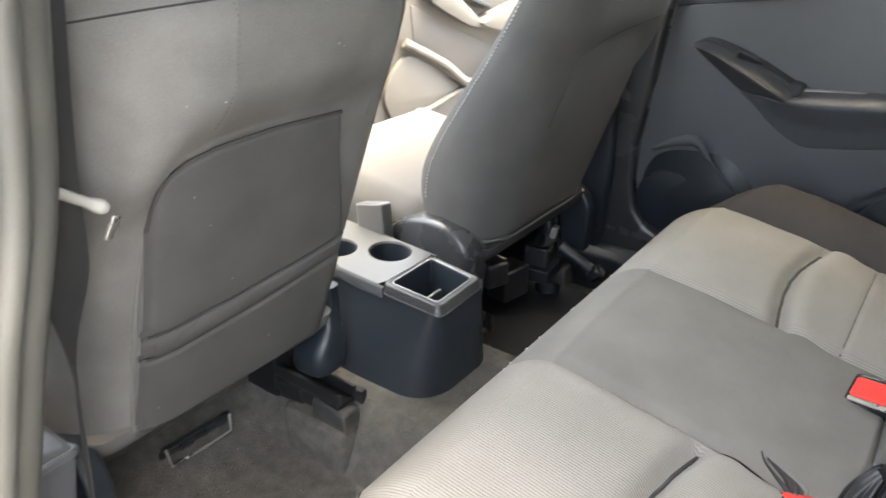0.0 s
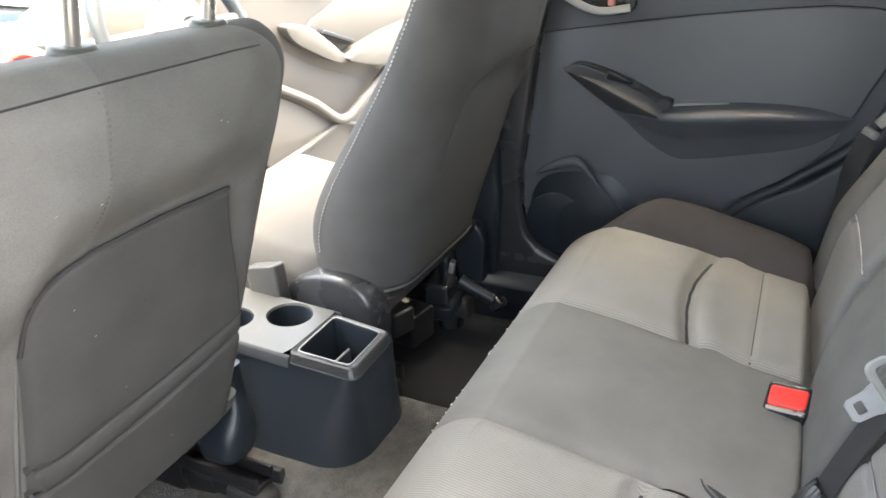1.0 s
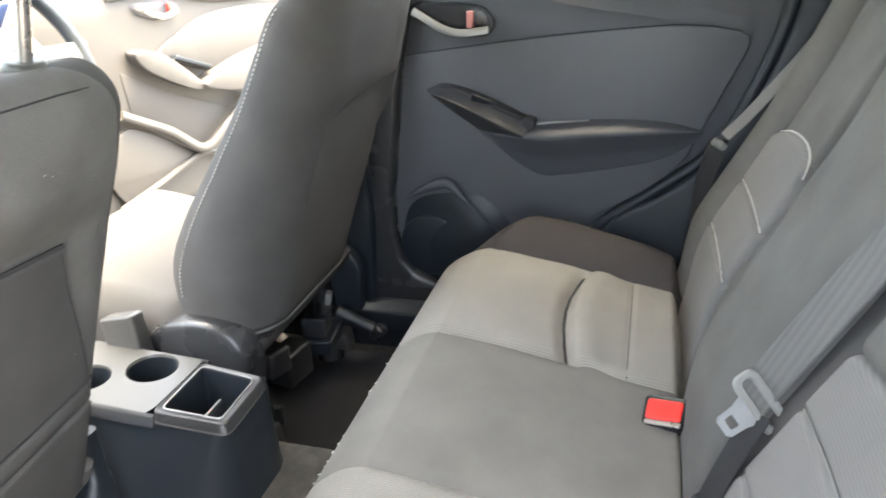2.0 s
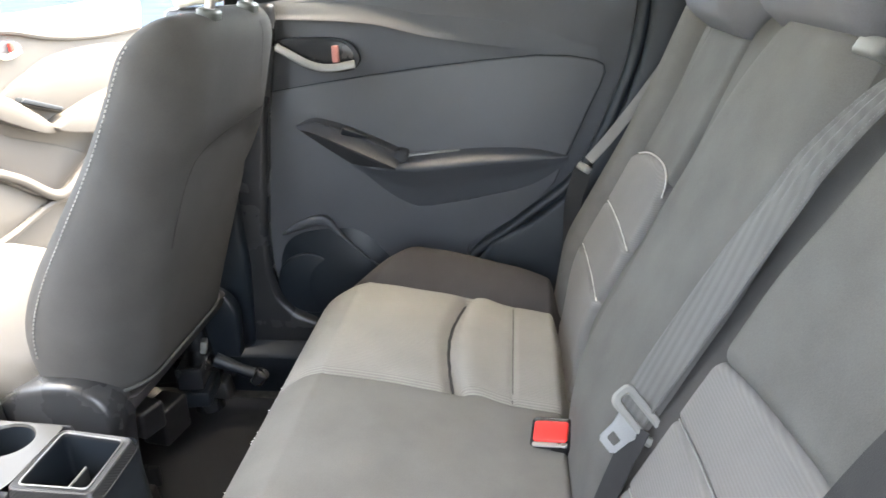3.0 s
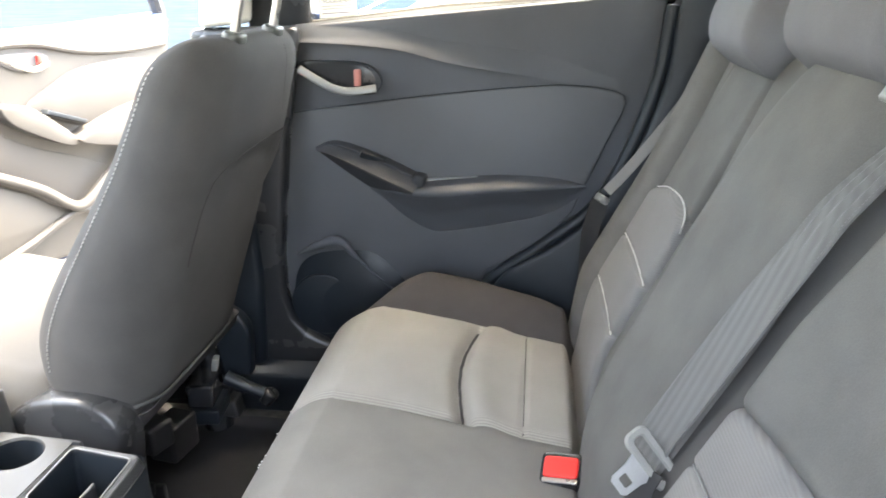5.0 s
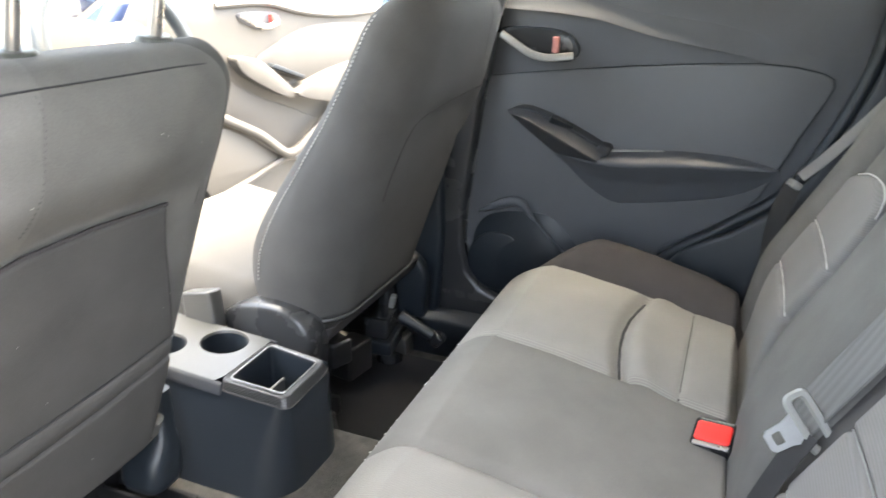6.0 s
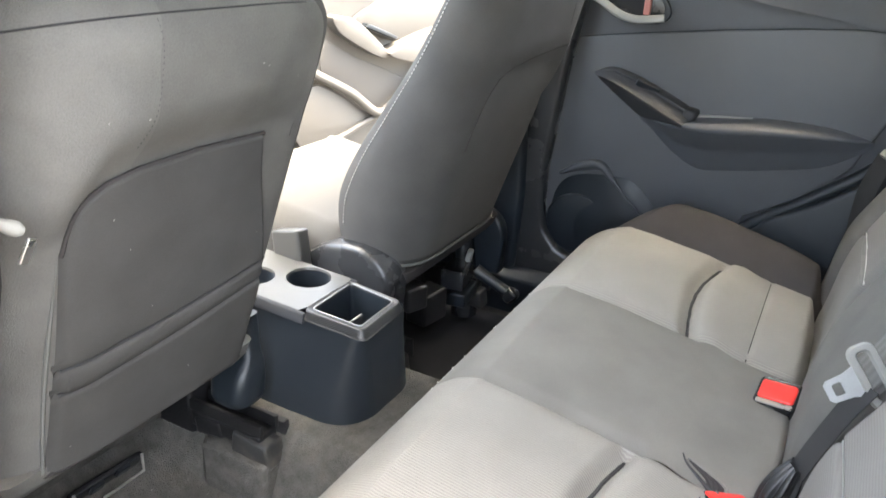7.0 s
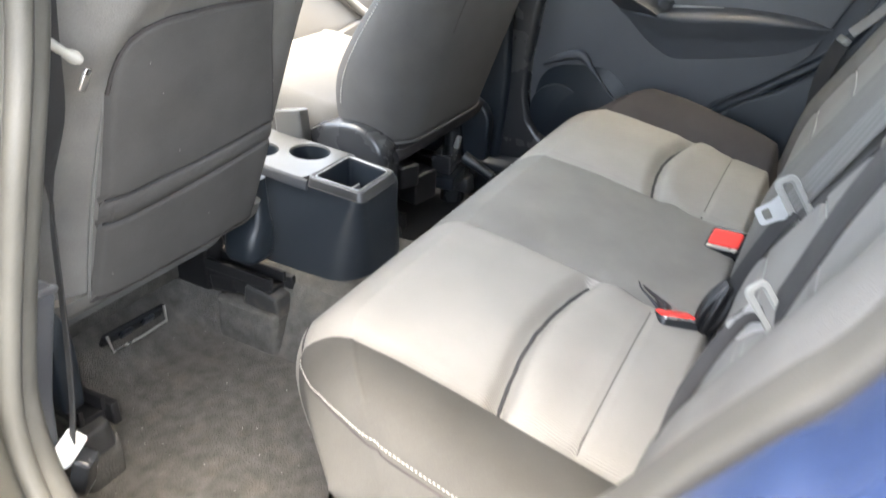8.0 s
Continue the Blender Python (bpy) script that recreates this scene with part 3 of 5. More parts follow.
# ---- front seats ----
def make_front_seat(cx, dy, inner, label, top=0.773):
    """A front seat about x = cx, moved by dy. inner: the side on which the console lies (1 or -1)."""
    seat = thing("car_seat", (cx, 0.35 + dy, 0.10), label, "car seat", "front seats")
    crown = 0.050
    rear_line = lambda z: 0.412 - 0.33 * z + dy
    def inset(z):
        t = max(0.0, (z - top + crown) / crown)
        return crown * (1 - math.sqrt(max(0.0, 1 - min(1.0, t) ** 2)))
    def shoulder(z):
        t = max(0.0, (z - top + 0.065) / 0.065)
        return 0.055 * (1 - math.sqrt(max(0.0, 1 - min(1.0, t) ** 2)))
    rear = lambda z: rear_line(z) + inset(z)
    width = lambda z: ease(z, ((0.20, 0.400), (0.30, 0.420), (0.45, 0.434), (0.62, 0.432), (0.70, 0.428), (0.80, 0.418), (0.85, 0.41))) - 2 * shoulder(z)
    depth = lambda z: ease(z, ((0.20, 0.10), (0.262, 0.125), (0.30, 0.150), (0.34, 0.172), (0.40, 0.186), (0.47, 0.176), (0.55, 0.150), (0.65, 0.118), (0.75, 0.100), (0.85, 0.09))) - 2 * inset(z) * 0.9
    def outline(w, d, n=10):
        """Broad elliptic rear corners and tighter front ones, about (0, 0)."""
        pts = []
        for sx, sy, a0 in ((1, 1, 0), (-1, 1, 90), (-1, -1, 180), (1, -1, 270)):
            rx, ry = (min(0.038, w * 0.2), 0.34 * d) if sy > 0 else (min(0.12 if sx == -inner else 0.085, w * 0.3), 0.60 * d)
            for k in range(n + 1):
                a = radians(a0 + 90 * k / n)
                pts.append((sx * (w / 2 - rx) + rx * math.cos(a), sy * (d / 2 - ry) + ry * math.sin(a)))
            if sx < 0 and sy < 0:
                lo = -w / 2 + rx
                hi = w / 2 - min(0.12 if inner < 0 else 0.085, w * 0.3)
                pts += [(lo + (hi - lo) * k / 12, -d / 2) for k in range(1, 12)]
        return pts
    base = 0.262 if inner > 0 else 0.288
    levels = [base + (top - crown - base) * k / 46 for k in range(47)] + [top - crown + crown * math.sin(radians(9 * k)) for k in range(1, 11)]
    s = -inner
    xo, xi = (s * 0.140, -s * 0.157) if inner > 0 else (s * 0.120, -s * 0.120)
    taper = lambda z: 1 - 0.40 * smooth(0.36, 0.66, z)
    mouth = lambda t: pull(t, ((0.0, 0.548), (0.015, 0.572), (0.04, 0.590), (0.08, 0.603), (0.15, 0.612), (0.28, 0.618), (0.6, 0.621), (1.0, 0.617)))
    def bow_of(x, w, z=0.0):
        """How far the rear face swells out, more above the pocket."""
        t = min(1.0, max(0.0, (x - xo) / (xi - xo)))
        return (0.003 + (0.031 if inner > 0 else 0.012) * smooth(-0.012, 0.070, z - mouth(t)) * (1 - 0.95 * smooth(0.64, 0.80, z)) - 0.004 * math.exp(-(((z - mouth(t) - 0.006) / 0.012) ** 2))) * (1 - (2 * x / w) ** 4) * (1 - 0.8 * smooth(0.1, 0.85, 2 * x / w) * (inner > 0))
    rings = []
    for z in levels:
        w, d = width(z), depth(z)
        mid = rear(z) + d / 2
        ring = []
        for x, y in outline(w, d):
            bow = bow_of(x, w, z) * smooth(0.1, -0.5, y / d) if y < 0 else -0.02 * (1 - (2 * x / w) ** 2)
            wide = 1 + (0.035 + 0.016 * smooth(0.52, 0.68, z)) * (inner > 0 and x > 0)
            ring.append(Vector((cx + x * wide, mid + y - bow, z)))
        rings.append(ring)
    bm = loft(rings)
    count = len(rings[0])
    # the passenger flank turned from the light gets the darkened fabric
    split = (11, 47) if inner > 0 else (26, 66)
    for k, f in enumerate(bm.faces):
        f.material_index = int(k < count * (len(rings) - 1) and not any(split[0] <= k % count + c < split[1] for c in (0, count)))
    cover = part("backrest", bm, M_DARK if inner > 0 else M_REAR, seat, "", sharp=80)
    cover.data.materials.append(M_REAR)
    if inner > 0:
        # outer columns of the rear face get the lightened fabric
        cover.data.materials.append(M_PANEL)
        for f in cover.data.polygons[: count * (len(rings) - 1)]:
            if 23 <= f.index % count < 33:
                f.material_index = 2
    n = len(rings[0])
    front_edge = 4 if inner > 0 else 17
    line = [r[front_edge] + Vector((inner * 0.0008, 0.0006, 0)) for r in rings[6:50]]
    part("stitching", dashes(line, 0.0009), M_STITCH, seat, "pale stitching")
    hem = [r + Vector((0, 0, -0.002)) for r in rings[0]]
    part("lower_hem", tube(hem + hem[:1], 0.0035, 6), M_BOLSTER if inner > 0 else M_SIDE, seat)

    def surf(x, z, out=0.0):
        """On the rear face of the backrest; x from its middle."""
        w, d = width(z), depth(z)
        rx, ry = min(0.12 if x * inner < 0 else 0.085, w * 0.3), 0.60 * d
        f = max(0, abs(x) - (w / 2 - rx)) / rx
        drop = ry * (1 - math.sqrt(max(0, 1 - min(1, f) ** 2)))
        y = rear(z) + drop - bow_of(x, w, z) * smooth(0.1, -0.5, drop / d - 0.5)
        return Vector((cx + x, y - out, z - out * 0.33))

    # the map pocket: a stretched panel with a curved mouth
    def pocket(u, v):
        zt = mouth(u)
        z = 0.268 + (zt - 0.268) * v
        x = xo + (xi * taper(z) - xo) * u
        e = min(u, 1 - u) * abs(xi - xo)
        o = 0.0070 * min(1, e / 0.006) * min(1, (1 - v) / 0.02 + 0.55)
        line = 0.399 + 0.025 * u - 0.003 * math.sin(math.pi * u)
        o -= 0.007 * sum(math.exp(-(((z - line - k * (0.0165 - 0.003 * u)) / 0.0035) ** 2)) for k in (-1, 1))
        o += 0.0040 * math.sin(math.pi * v) + 0.0016 * noise.noise(Vector((x * 14, z * 14, cx)))
        return surf(x, z, max(0.0, o) * (1.0 if inner > 0 else 0.25) + 0.0005)
    if inner > 0:
        part("map_pocket", grid(pocket, 80, 220), M_POCKET, seat, "slack fabric map pocket", sharp=80)
    fold = lambda t: (lambda u: (xo + (xi * taper(0.41) - xo) * (0.012 + 0.976 * u), 0.399 + 0.025 * u - 0.003 * math.sin(math.pi * u)))(t)
    roll = []
    for k in range(41):
        x, z = fold(k / 40)
        half = 0.0150 - 0.003 * k / 40
        ring = []
        for a in range(14):
            c, q = math.cos(2 * math.pi * a / 14), math.sin(2 * math.pi * a / 14)
            ring.append(surf(x, z + half * c, 0.004 + half * 0.34 * (1 + q) * smooth(-0.01, 0.03, k / 40) * smooth(1.01, 0.97, k / 40)))
        roll.append(ring)
    if inner > 0:
        part("padded_fold", loft(roll), M_POCKET, seat, "padded elastic fold across the pocket")
    for d in ((-1, 1) if inner > 0 else ()):
        line = [surf(fold(k / 40)[0], fold(k / 40)[1] + d * (0.0165 - 0.003 * k / 40), 0.0075) for k in range(41)]
        part("fold_seam", tube(line, 0.0020, 6), M_DARKLINE, seat)
    line = [surf(xo + (xi * taper(mouth(u / 80)) - xo) * u / 80, mouth(u / 80), 0.004) for u in range(81)]
    if inner > 0:
        part("pocket_edge", tube(line, 0.0022, 6), M_BOLSTER, seat)
    else:
        arc = curve([(-0.150, 0.50, 0), (-0.149, 0.541, 0), (-0.138, 0.600, 0), (-0.094, 0.628, 0), (-0.016, 0.641, 0), (0.101, 0.649, 0), (0.144, 0.648, 0)], 40)
        part("pocket_edge", tube([surf(q.x, q.y, -0.0004) for q in arc], 0.0016, 6), M_BOLSTER, seat, "curved mouth of the rear pocket")
    line = [surf(xo + s * (0.003 + 0.003 * math.sin(math.pi * k / 30)), 0.268 + 0.272 * k / 30, 0.003) for k in range(31)]
    if inner > 0:
        part("piping", tube(line, [0.0022 * smooth(31, 20, k) + 0.0002 for k in range(31)], 6), M_BAR, seat, "pale piping down the pocket edge")
    if inner > 0:
        side = [surf(0.172 - 0.02 * smooth(0.66, 0.60, z), z, 0.0006) for z in [0.600 + (top - 0.625) * k / 30 for k in range(31)]]
        part("side_seam", tube(side, 0.0009, 6), M_DARKLINE, seat)
    if inner > 0:
        bits = random.Random(3)
        specks = bmesh.new()
        for k in range(12):
            p = surf(bits.uniform(-0.14, 0.12), bits.uniform(0.30, 0.74), 0.012)
            r = bits.uniform(0.0004, 0.0008)
            a, c = Vector((r * bits.uniform(0.6, 2.2), 0, r * bits.uniform(-1, 1))), Vector((0, -0.4 * r, r))
            specks.faces.new([specks.verts.new(p + w) for w in (a, c, -a, -c)])
        part("lint", specks, M_STITCH, seat, "pale lint on the fabric", smooth=False)["kind"] = "stuff"
    # upright stitched seam and top seam
    line = [surf(s * (0.068 + 0.020 * (k / 20) ** 1.5), top - 0.022 - 0.110 * k / 20, 0.0008) for k in range(21)]
    part("seam", dashes(line, 0.0005, 0.4, 0.005), M_SIDE, seat)
    line = [surf((width(top - 0.030) / 2 - 0.006) * (k / 15 - 1), top - 0.018 - 0.012 * abs(k / 15 - 1) ** 4, 0.0006) for k in range(31)]
    if inner > 0:
        part("top_seam", tube(line, 0.0010, 6), M_DARKLINE, seat)
    # seat cushion
    rings = []
    for k in range(25):
        t = k / 24
        y = 0.44 + 0.38 * t + dy
        zt = 0.305 + 0.055 * t - 0.09 * smooth(0.86, 1.0, t) - 0.03 * (1 - smooth(0, 0.12, t))
        zb = 0.16 + 0.03 * smooth(0.8, 1, t)
        ring = []
        for x, z in rounded(0.46, zt - zb, 0.06, 6):
            up = 0.028 * smooth(0.12, 0.20, abs(x)) if z > 0 else 0
            ring.append(Vector((cx + x, y, (zt + zb) / 2 + z + up)))
        rings.append(ring)
    part("seat_cushion", loft(rings), M_CUSHION if inner < 0 else M_DARK, seat, sharp=70)
    def inlay(u, v):
        x = -0.15 + 0.30 * u
        t = 0.16 + 0.66 * v
        zt = 0.305 + 0.055 * t + 0.028 * smooth(0.12, 0.20, abs(x))
        e = min(u, 1 - u, v, 1 - v)
        return Vector((cx + x, 0.44 + 0.38 * t + dy, zt + 0.002 + 0.012 * min(1, e / 0.04) - 0.004 * math.exp(-(((v - 0.5) / 0.02) ** 2))))
    part("seat_insert", grid(inlay, 24, 40), M_CUSHION, seat, "pale ribbed fabric insert")
    # lower plastic, recliner covers and rails
    x = cx + inner * 0.212
    if inner < 0:
        shell = []
        for rise, trim in ((0.000, 0.014), (0.001, 0.008), (0.004, 0.003), (0.010, 0.0), (0.060, 0.0)):
            arch = [(0.322 + ((0.112 if a < 90 else 0.076) - trim) * math.cos(radians(a)), 0.262 + (0.061 - trim) * math.sin(radians(a))) for a in range(0, 181, 6)]
            arch += [(0.322 - 0.068 + trim, 0.17), (0.322 + 0.106 - trim, 0.17)]
            shell.append([Vector((x - 0.026 + rise, y, z)) for y, z in arch])
        part("recliner_cover", loft(shell), M_PILLAR, seat, "rounded dark plastic recliner cover", sharp=60)
    x = cx - inner * 0.200
    disc2 = [(0.37 + dy + 0.06 * math.cos(radians(a)), 0.22 + 0.06 * math.sin(radians(a))) for a in range(0, 181, 15)] + [(0.315 + dy, 0.13), (0.425 + dy, 0.13)]
    part("recliner_cover", slab(disc2, "x", x - 0.016, x + 0.016, 0.007), M_PLASTIC, seat)
    if inner > 0:
        levels = ((0.160, 0.184, 0.046, 0.05), (0.165, 0.185, 0.060, 0.064), (0.176, 0.186, 0.067, 0.073), (0.208, 0.190, 0.065, 0.074), (0.226, 0.196, 0.050, 0.066), (0.236, 0.202, 0.036, 0.054), (0.262, 0.206, 0.030, 0.046), (0.300, 0.208, 0.026, 0.040))
        rings = [[Vector((cx + q + a, 0.344 + c, z)) for a, c in rounded(w, d, min(w, d) * 0.35, 5)] for z, q, w, d in levels]
        part("recliner_housing", loft(rings), M_PLASTIC, seat, "rounded black recliner housing")
    lower = []
    for z, w, y0, y1 in ((0.275, 0.385, rear(0.27) + 0.001, rear(0.27) + 0.10), (0.256, 0.375, rear(0.256) + 0.002, rear(0.25) + 0.11), (0.240, 0.36, rear(0.24) + 0.010, rear(0.24) + 0.12), (0.232, 0.33, rear(0.22) + 0.03, rear(0.22) + 0.13)):
        lower.append([Vector((cx + a, (y0 + y1) / 2 + b, z)) for a, b in rounded(w, y1 - y0, 0.02, 4)])
    part("lower_trim", loft(lower), M_DARK if inner > 0 else M_BOLSTER, seat, "trim flap under the backrest")
    for off in (0.188, -0.176):
        x = cx + inner * off
        y0 = (0.288 if off > 0 else 0.302) + dy * 0.5
        up = 0.060 if off > 0 else 0.042
        rail = part("seat_rail", pad(pose(x, y0 + 0.22, 0.046 + up), 0.044, 0.42, 0.026, 0.004, 0.003), M_RAIL, seat, "black steel seat rail")
        for k in (-1, 1):
            part("rail_channel", pad(pose(x + k * 0.017 - 0.003, y0 + 0.185, 0.072 + up), 0.007, 0.36, 0.020, 0.002, 0.001), M_RAIL, rail)
        cap = slab([(y0 - 0.012, 0.010 + up), (y0 - 0.006, 0.050 + up), (y0 + 0.060, 0.058 + up), (y0 + 0.066, 0.020 + up)], "x", x - 0.028, x + 0.012, 0.005)
        part("rail_cover", cap, M_SCUFF, rail, "scuffed grey plastic rail end cover")
        if inner > 0:
            part("rail_pedestal", pad(pose(x - 0.008, y0 + 0.055, 0.004 + up / 2), 0.062, 0.13, 0.036 + up, 0.012, 0.008), M_CARPET, seat, "carpeted block under the rail end")
        part("cover_lug", pad(pose(x + 0.022, y0 + 0.022, 0.054 + up, -4), 0.012, 0.06, 0.034, 0.003, 0.002), M_RAIL, rail)
        part("seat_bracket", pad(pose(x, y0 + 0.27, 0.120), 0.05, 0.25, 0.09, 0.01, 0.006), M_RAIL, seat)
        part("slider_lock", pad(pose(x - 0.004, y0 + 0.115, 0.100, -8), 0.040, 0.06, 0.030, 0.008, 0.005), M_RAIL, seat)
    # added block that stops light from leaking through under the seat
    part("under_seat_block", pad(pose(cx, 0.52 + dy * 0.5, 0.135), 0.36, 0.03, 0.11, 0.008, 0.006), M_CARPET, seat, "carpet-coloured block under the seat, added to stop light")
    # headrest rods belong to the headrest
    base = Vector((cx + 0.037 * (inner > 0), rear_line(top) + (0.055 if inner > 0 else 0.030), top - 0.002))
    headrest("front_headrest", base + Vector((0, -0.015, 0.064)), 14, 0.27, 0.115, 0.20, "dark grey front headrest raised on two metal rods", 0.155, 0.066, M_DARK, "front headrests")
    return seat


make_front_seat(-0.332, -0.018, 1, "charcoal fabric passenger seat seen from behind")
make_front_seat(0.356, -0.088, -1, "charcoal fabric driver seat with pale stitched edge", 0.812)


# ---- centre console ----
def make_console():
    c = thing("centre_console", (0, 0.35, 0.10), "dark plastic centre console with silver cup holder top", "console")
    rings = []
    for z, w, y0, r in ((0.080, 0.212, 0.172, 0.072), (0.12, 0.202, 0.174, 0.068), (0.16, 0.184, 0.177, 0.056), (0.20, 0.166, 0.180, 0.044), (0.235, 0.150, 0.182, 0.032), (0.258, 0.140, 0.183, 0.022), (0.270, 0.136, 0.186, 0.018)):
        rings.append([Vector((x + 0.013, y0 + 0.30 + y, z)) for x, y in rounded(w, 0.60, r, 9)])
    bm = loft(rings, caps=False)
    part("body", bm, M_CONSOLE, c, "dark blue-black plastic body")
    # bin: a bevelled rim, walls and a floor, with a divider
    def corners(pts, r, n=4):
        """A four-cornered outline with rounded corners."""
        out = []
        for i in range(4):
            p, a, c = Vector(pts[i]), Vector(pts[i - 1]), Vector(pts[(i + 1) % 4])
            a, c = p + (a - p).normalized() * r, p + (c - p).normalized() * r
            out += [(a * (1 - k / n) + p * (k / n)) * (1 - k / n) + (p * (1 - k / n) + c * (k / n)) * (k / n) for k in range(n + 1)]
        return out
    foot = corners([(-0.057, 0.292), (-0.055, 0.176), (0.068, 0.181), (0.076, 0.293)], 0.016)
    brow = corners([(-0.052, 0.291), (-0.050, 0.182), (0.064, 0.186), (0.072, 0.292)], 0.012)
    lip = corners([(-0.041, 0.283), (-0.040, 0.194), (0.057, 0.197), (0.066, 0.286)], 0.009)
    rise = lambda y: 0.05 * (y - 0.29)
    def collar(loops):
        bm = bmesh.new()
        vs = [[bm.verts.new((q.x, q.y, z + rise(q.y))) for q in pts] for pts, z in loops]
        for a, c in zip(vs, vs[1:]):
            for i in range(len(a)):
                bm.faces.new((a[i], a[(i + 1) % len(a)], c[(i + 1) % len(a)], c[i]))
        return bm
    shrink = lambda pts, k: [Vector((0.012, 0.240)) + (q - Vector((0.012, 0.240))) * k for q in pts]
    rim = part("bin_rim", collar([(foot, 0.273), (foot, 0.275), (brow, 0.286), (shrink(brow, 0.97), 0.2872), (lip, 0.2845), (shrink(lip, 0.985), 0.280)]), M_WEAVE, c, "patterned dark silver bin rim", sharp=25)
    edge = [Vector((q.x, q.y, 0.2856 + rise(q.y))) for q in lip]
    part("rim_edge", tube(edge + edge[:1], 0.0013, 6), M_HANDLE, rim, "bright inner edge")
    edge = [Vector((q.x, q.y, 0.2730 + rise(q.y))) for q in shrink(foot, 1.005)]
    part("rim_edge", tube(edge + edge[:1], 0.0012, 6), M_TRIM, rim, "thin silver lower edge")
    deep = collar([(shrink(lip, 0.985), 0.281), (shrink(lip, 0.90), 0.205)])
    deep.faces.new([v for v in deep.verts if v.co.z < 0.24])
    part("bin", deep, M_PLASTIC, c, "black bin hollow")
    part("bin_divider", pad(pose(0.006, 0.243, 0.236), 0.060, 0.004, 0.034, 0.001, 0.0008), M_GRIP, c, "thin dark divider")
    part("divider_edge", tube([(-0.022, 0.243, 0.254), (0.034, 0.243, 0.254)], 0.0018, 6), M_TONGUE, c, "pale top edge of the divider")
    for k in (-1, 1):
        mid = 0.0165 + k * 0.0725
        skirt = [(mid - k * 0.006, 0.2815), (mid + k * 0.0005, 0.280), (mid + k * 0.0045, 0.2635), (mid - k * 0.004, 0.2635)]
        bm = slab(skirt, "y", 0.288, 0.80, 0.002, 2)
        for v in bm.verts:
            v.co.z += 0.0012 + 0.05 * (v.co.y - 0.30)
        # darker than the plate: the side's shade is put into its colour
        part("plate_skirt", bm, M_GRIP, c, "side of the cup holder plate, shade in its colour")
    # top plate with two cup holders
    bm = bmesh.new()
    def plate_z(y):
        return 0.283 + 0.05 * (y - 0.30)
    n = 48
    def cell(xa, xb, ya, yb, cup):
        cxx, cyy, r = cup
        outer, inner = [], []
        for k in range(n):
            a = 2 * math.pi * k / n
            dx, dy = math.cos(a), math.sin(a)
            lim = min((xb - cxx) / dx if dx > 1e-6 else 9, (xa - cxx) / dx if dx < -1e-6 else 9, (yb - cyy) / dy if dy > 1e-6 else 9, (ya - cyy) / dy if dy < -1e-6 else 9)
            outer.append((cxx + dx * lim, cyy + dy * lim))
            inner.append((cxx + dx * r, cyy + dy * r))
        vo = [bm.verts.new((x, y, plate_z(y))) for x, y in outer]
        vi = [bm.verts.new((x, y, plate_z(y))) for x, y in inner]
        vr = [bm.verts.new((cxx + (x - cxx) * 0.95, cyy + (y - cyy) * 0.95, plate_z(y) - 0.004)) for x, y in inner]
        vd = [bm.verts.new((cxx + (x - cxx) * 0.86, cyy + (y - cyy) * 0.86, 0.215)) for x, y in inner]
        for a, b in ((vo, vi), (vi, vr)):
            for k in range(n):
                bm.faces.new((a[k], a[(k + 1) % n], b[(k + 1) % n], b[k]))
        well = bmesh.new()
        wr = [[well.verts.new(v.co) for v in loop] for loop in (vr, vd)]
        for k in range(n):
            well.faces.new((wr[0][k], wr[0][(k + 1) % n], wr[1][(k + 1) % n], wr[1][k]))
        well.faces.new(wr[1])
        for v in vd:
            bm.verts.remove(v)
        return well
    wells = [cell(-0.052, 0.085, 0.296, 0.395, (0.045, 0.357, 0.0375)), cell(-0.052, 0.085, 0.395, 0.505, (-0.004, 0.432, 0.034))]
    for y0, y1 in ((0.505, 0.80),):
        vs = [bm.verts.new((x, y, plate_z(y))) for x, y in ((-0.052, y0), (0.085, y0), (0.085, y1), (-0.052, y1))]
        bm.faces.new(vs)
    bmesh.ops.remove_doubles(bm, verts=bm.verts, dist=0.0003)
    top = part("top_plate", bm, M_TRIM, c, "pale silver cup holder plate", sharp=30)
    for w in wells:
        part("cup_well", w, M_PLASTIC, top)
    # gear lever boot and knob further on
    part("gear_boot", loft([[Vector((x, 0.72 + y, z)) for x, y in rounded(w, w, w * 0.3, 4)] for z, w in ((0.30, 0.11), (0.34, 0.07), (0.38, 0.035))]), M_BOLSTER, c)
    part("gear_knob", loft([[Vector((x, 0.72 + y, z)) for x, y in rounded(w, w, w * 0.45, 4)] for z, w in ((0.37, 0.025), (0.42, 0.03), (0.45, 0.05), (0.48, 0.045), (0.49, 0.02))]), M_GLOSS, c)


make_console()

# driver's buckle stalk beside the console
st = thing("seat_belt_buckle", (0.095, 0.43, 0.26), "pale grey driver belt buckle beside the console", "buckle")
part("housing", pad(pose(0.098, 0.435, 0.285, -12, 8), 0.034, 0.062, 0.10, 0.008, 0.005), M_TRIM, st)


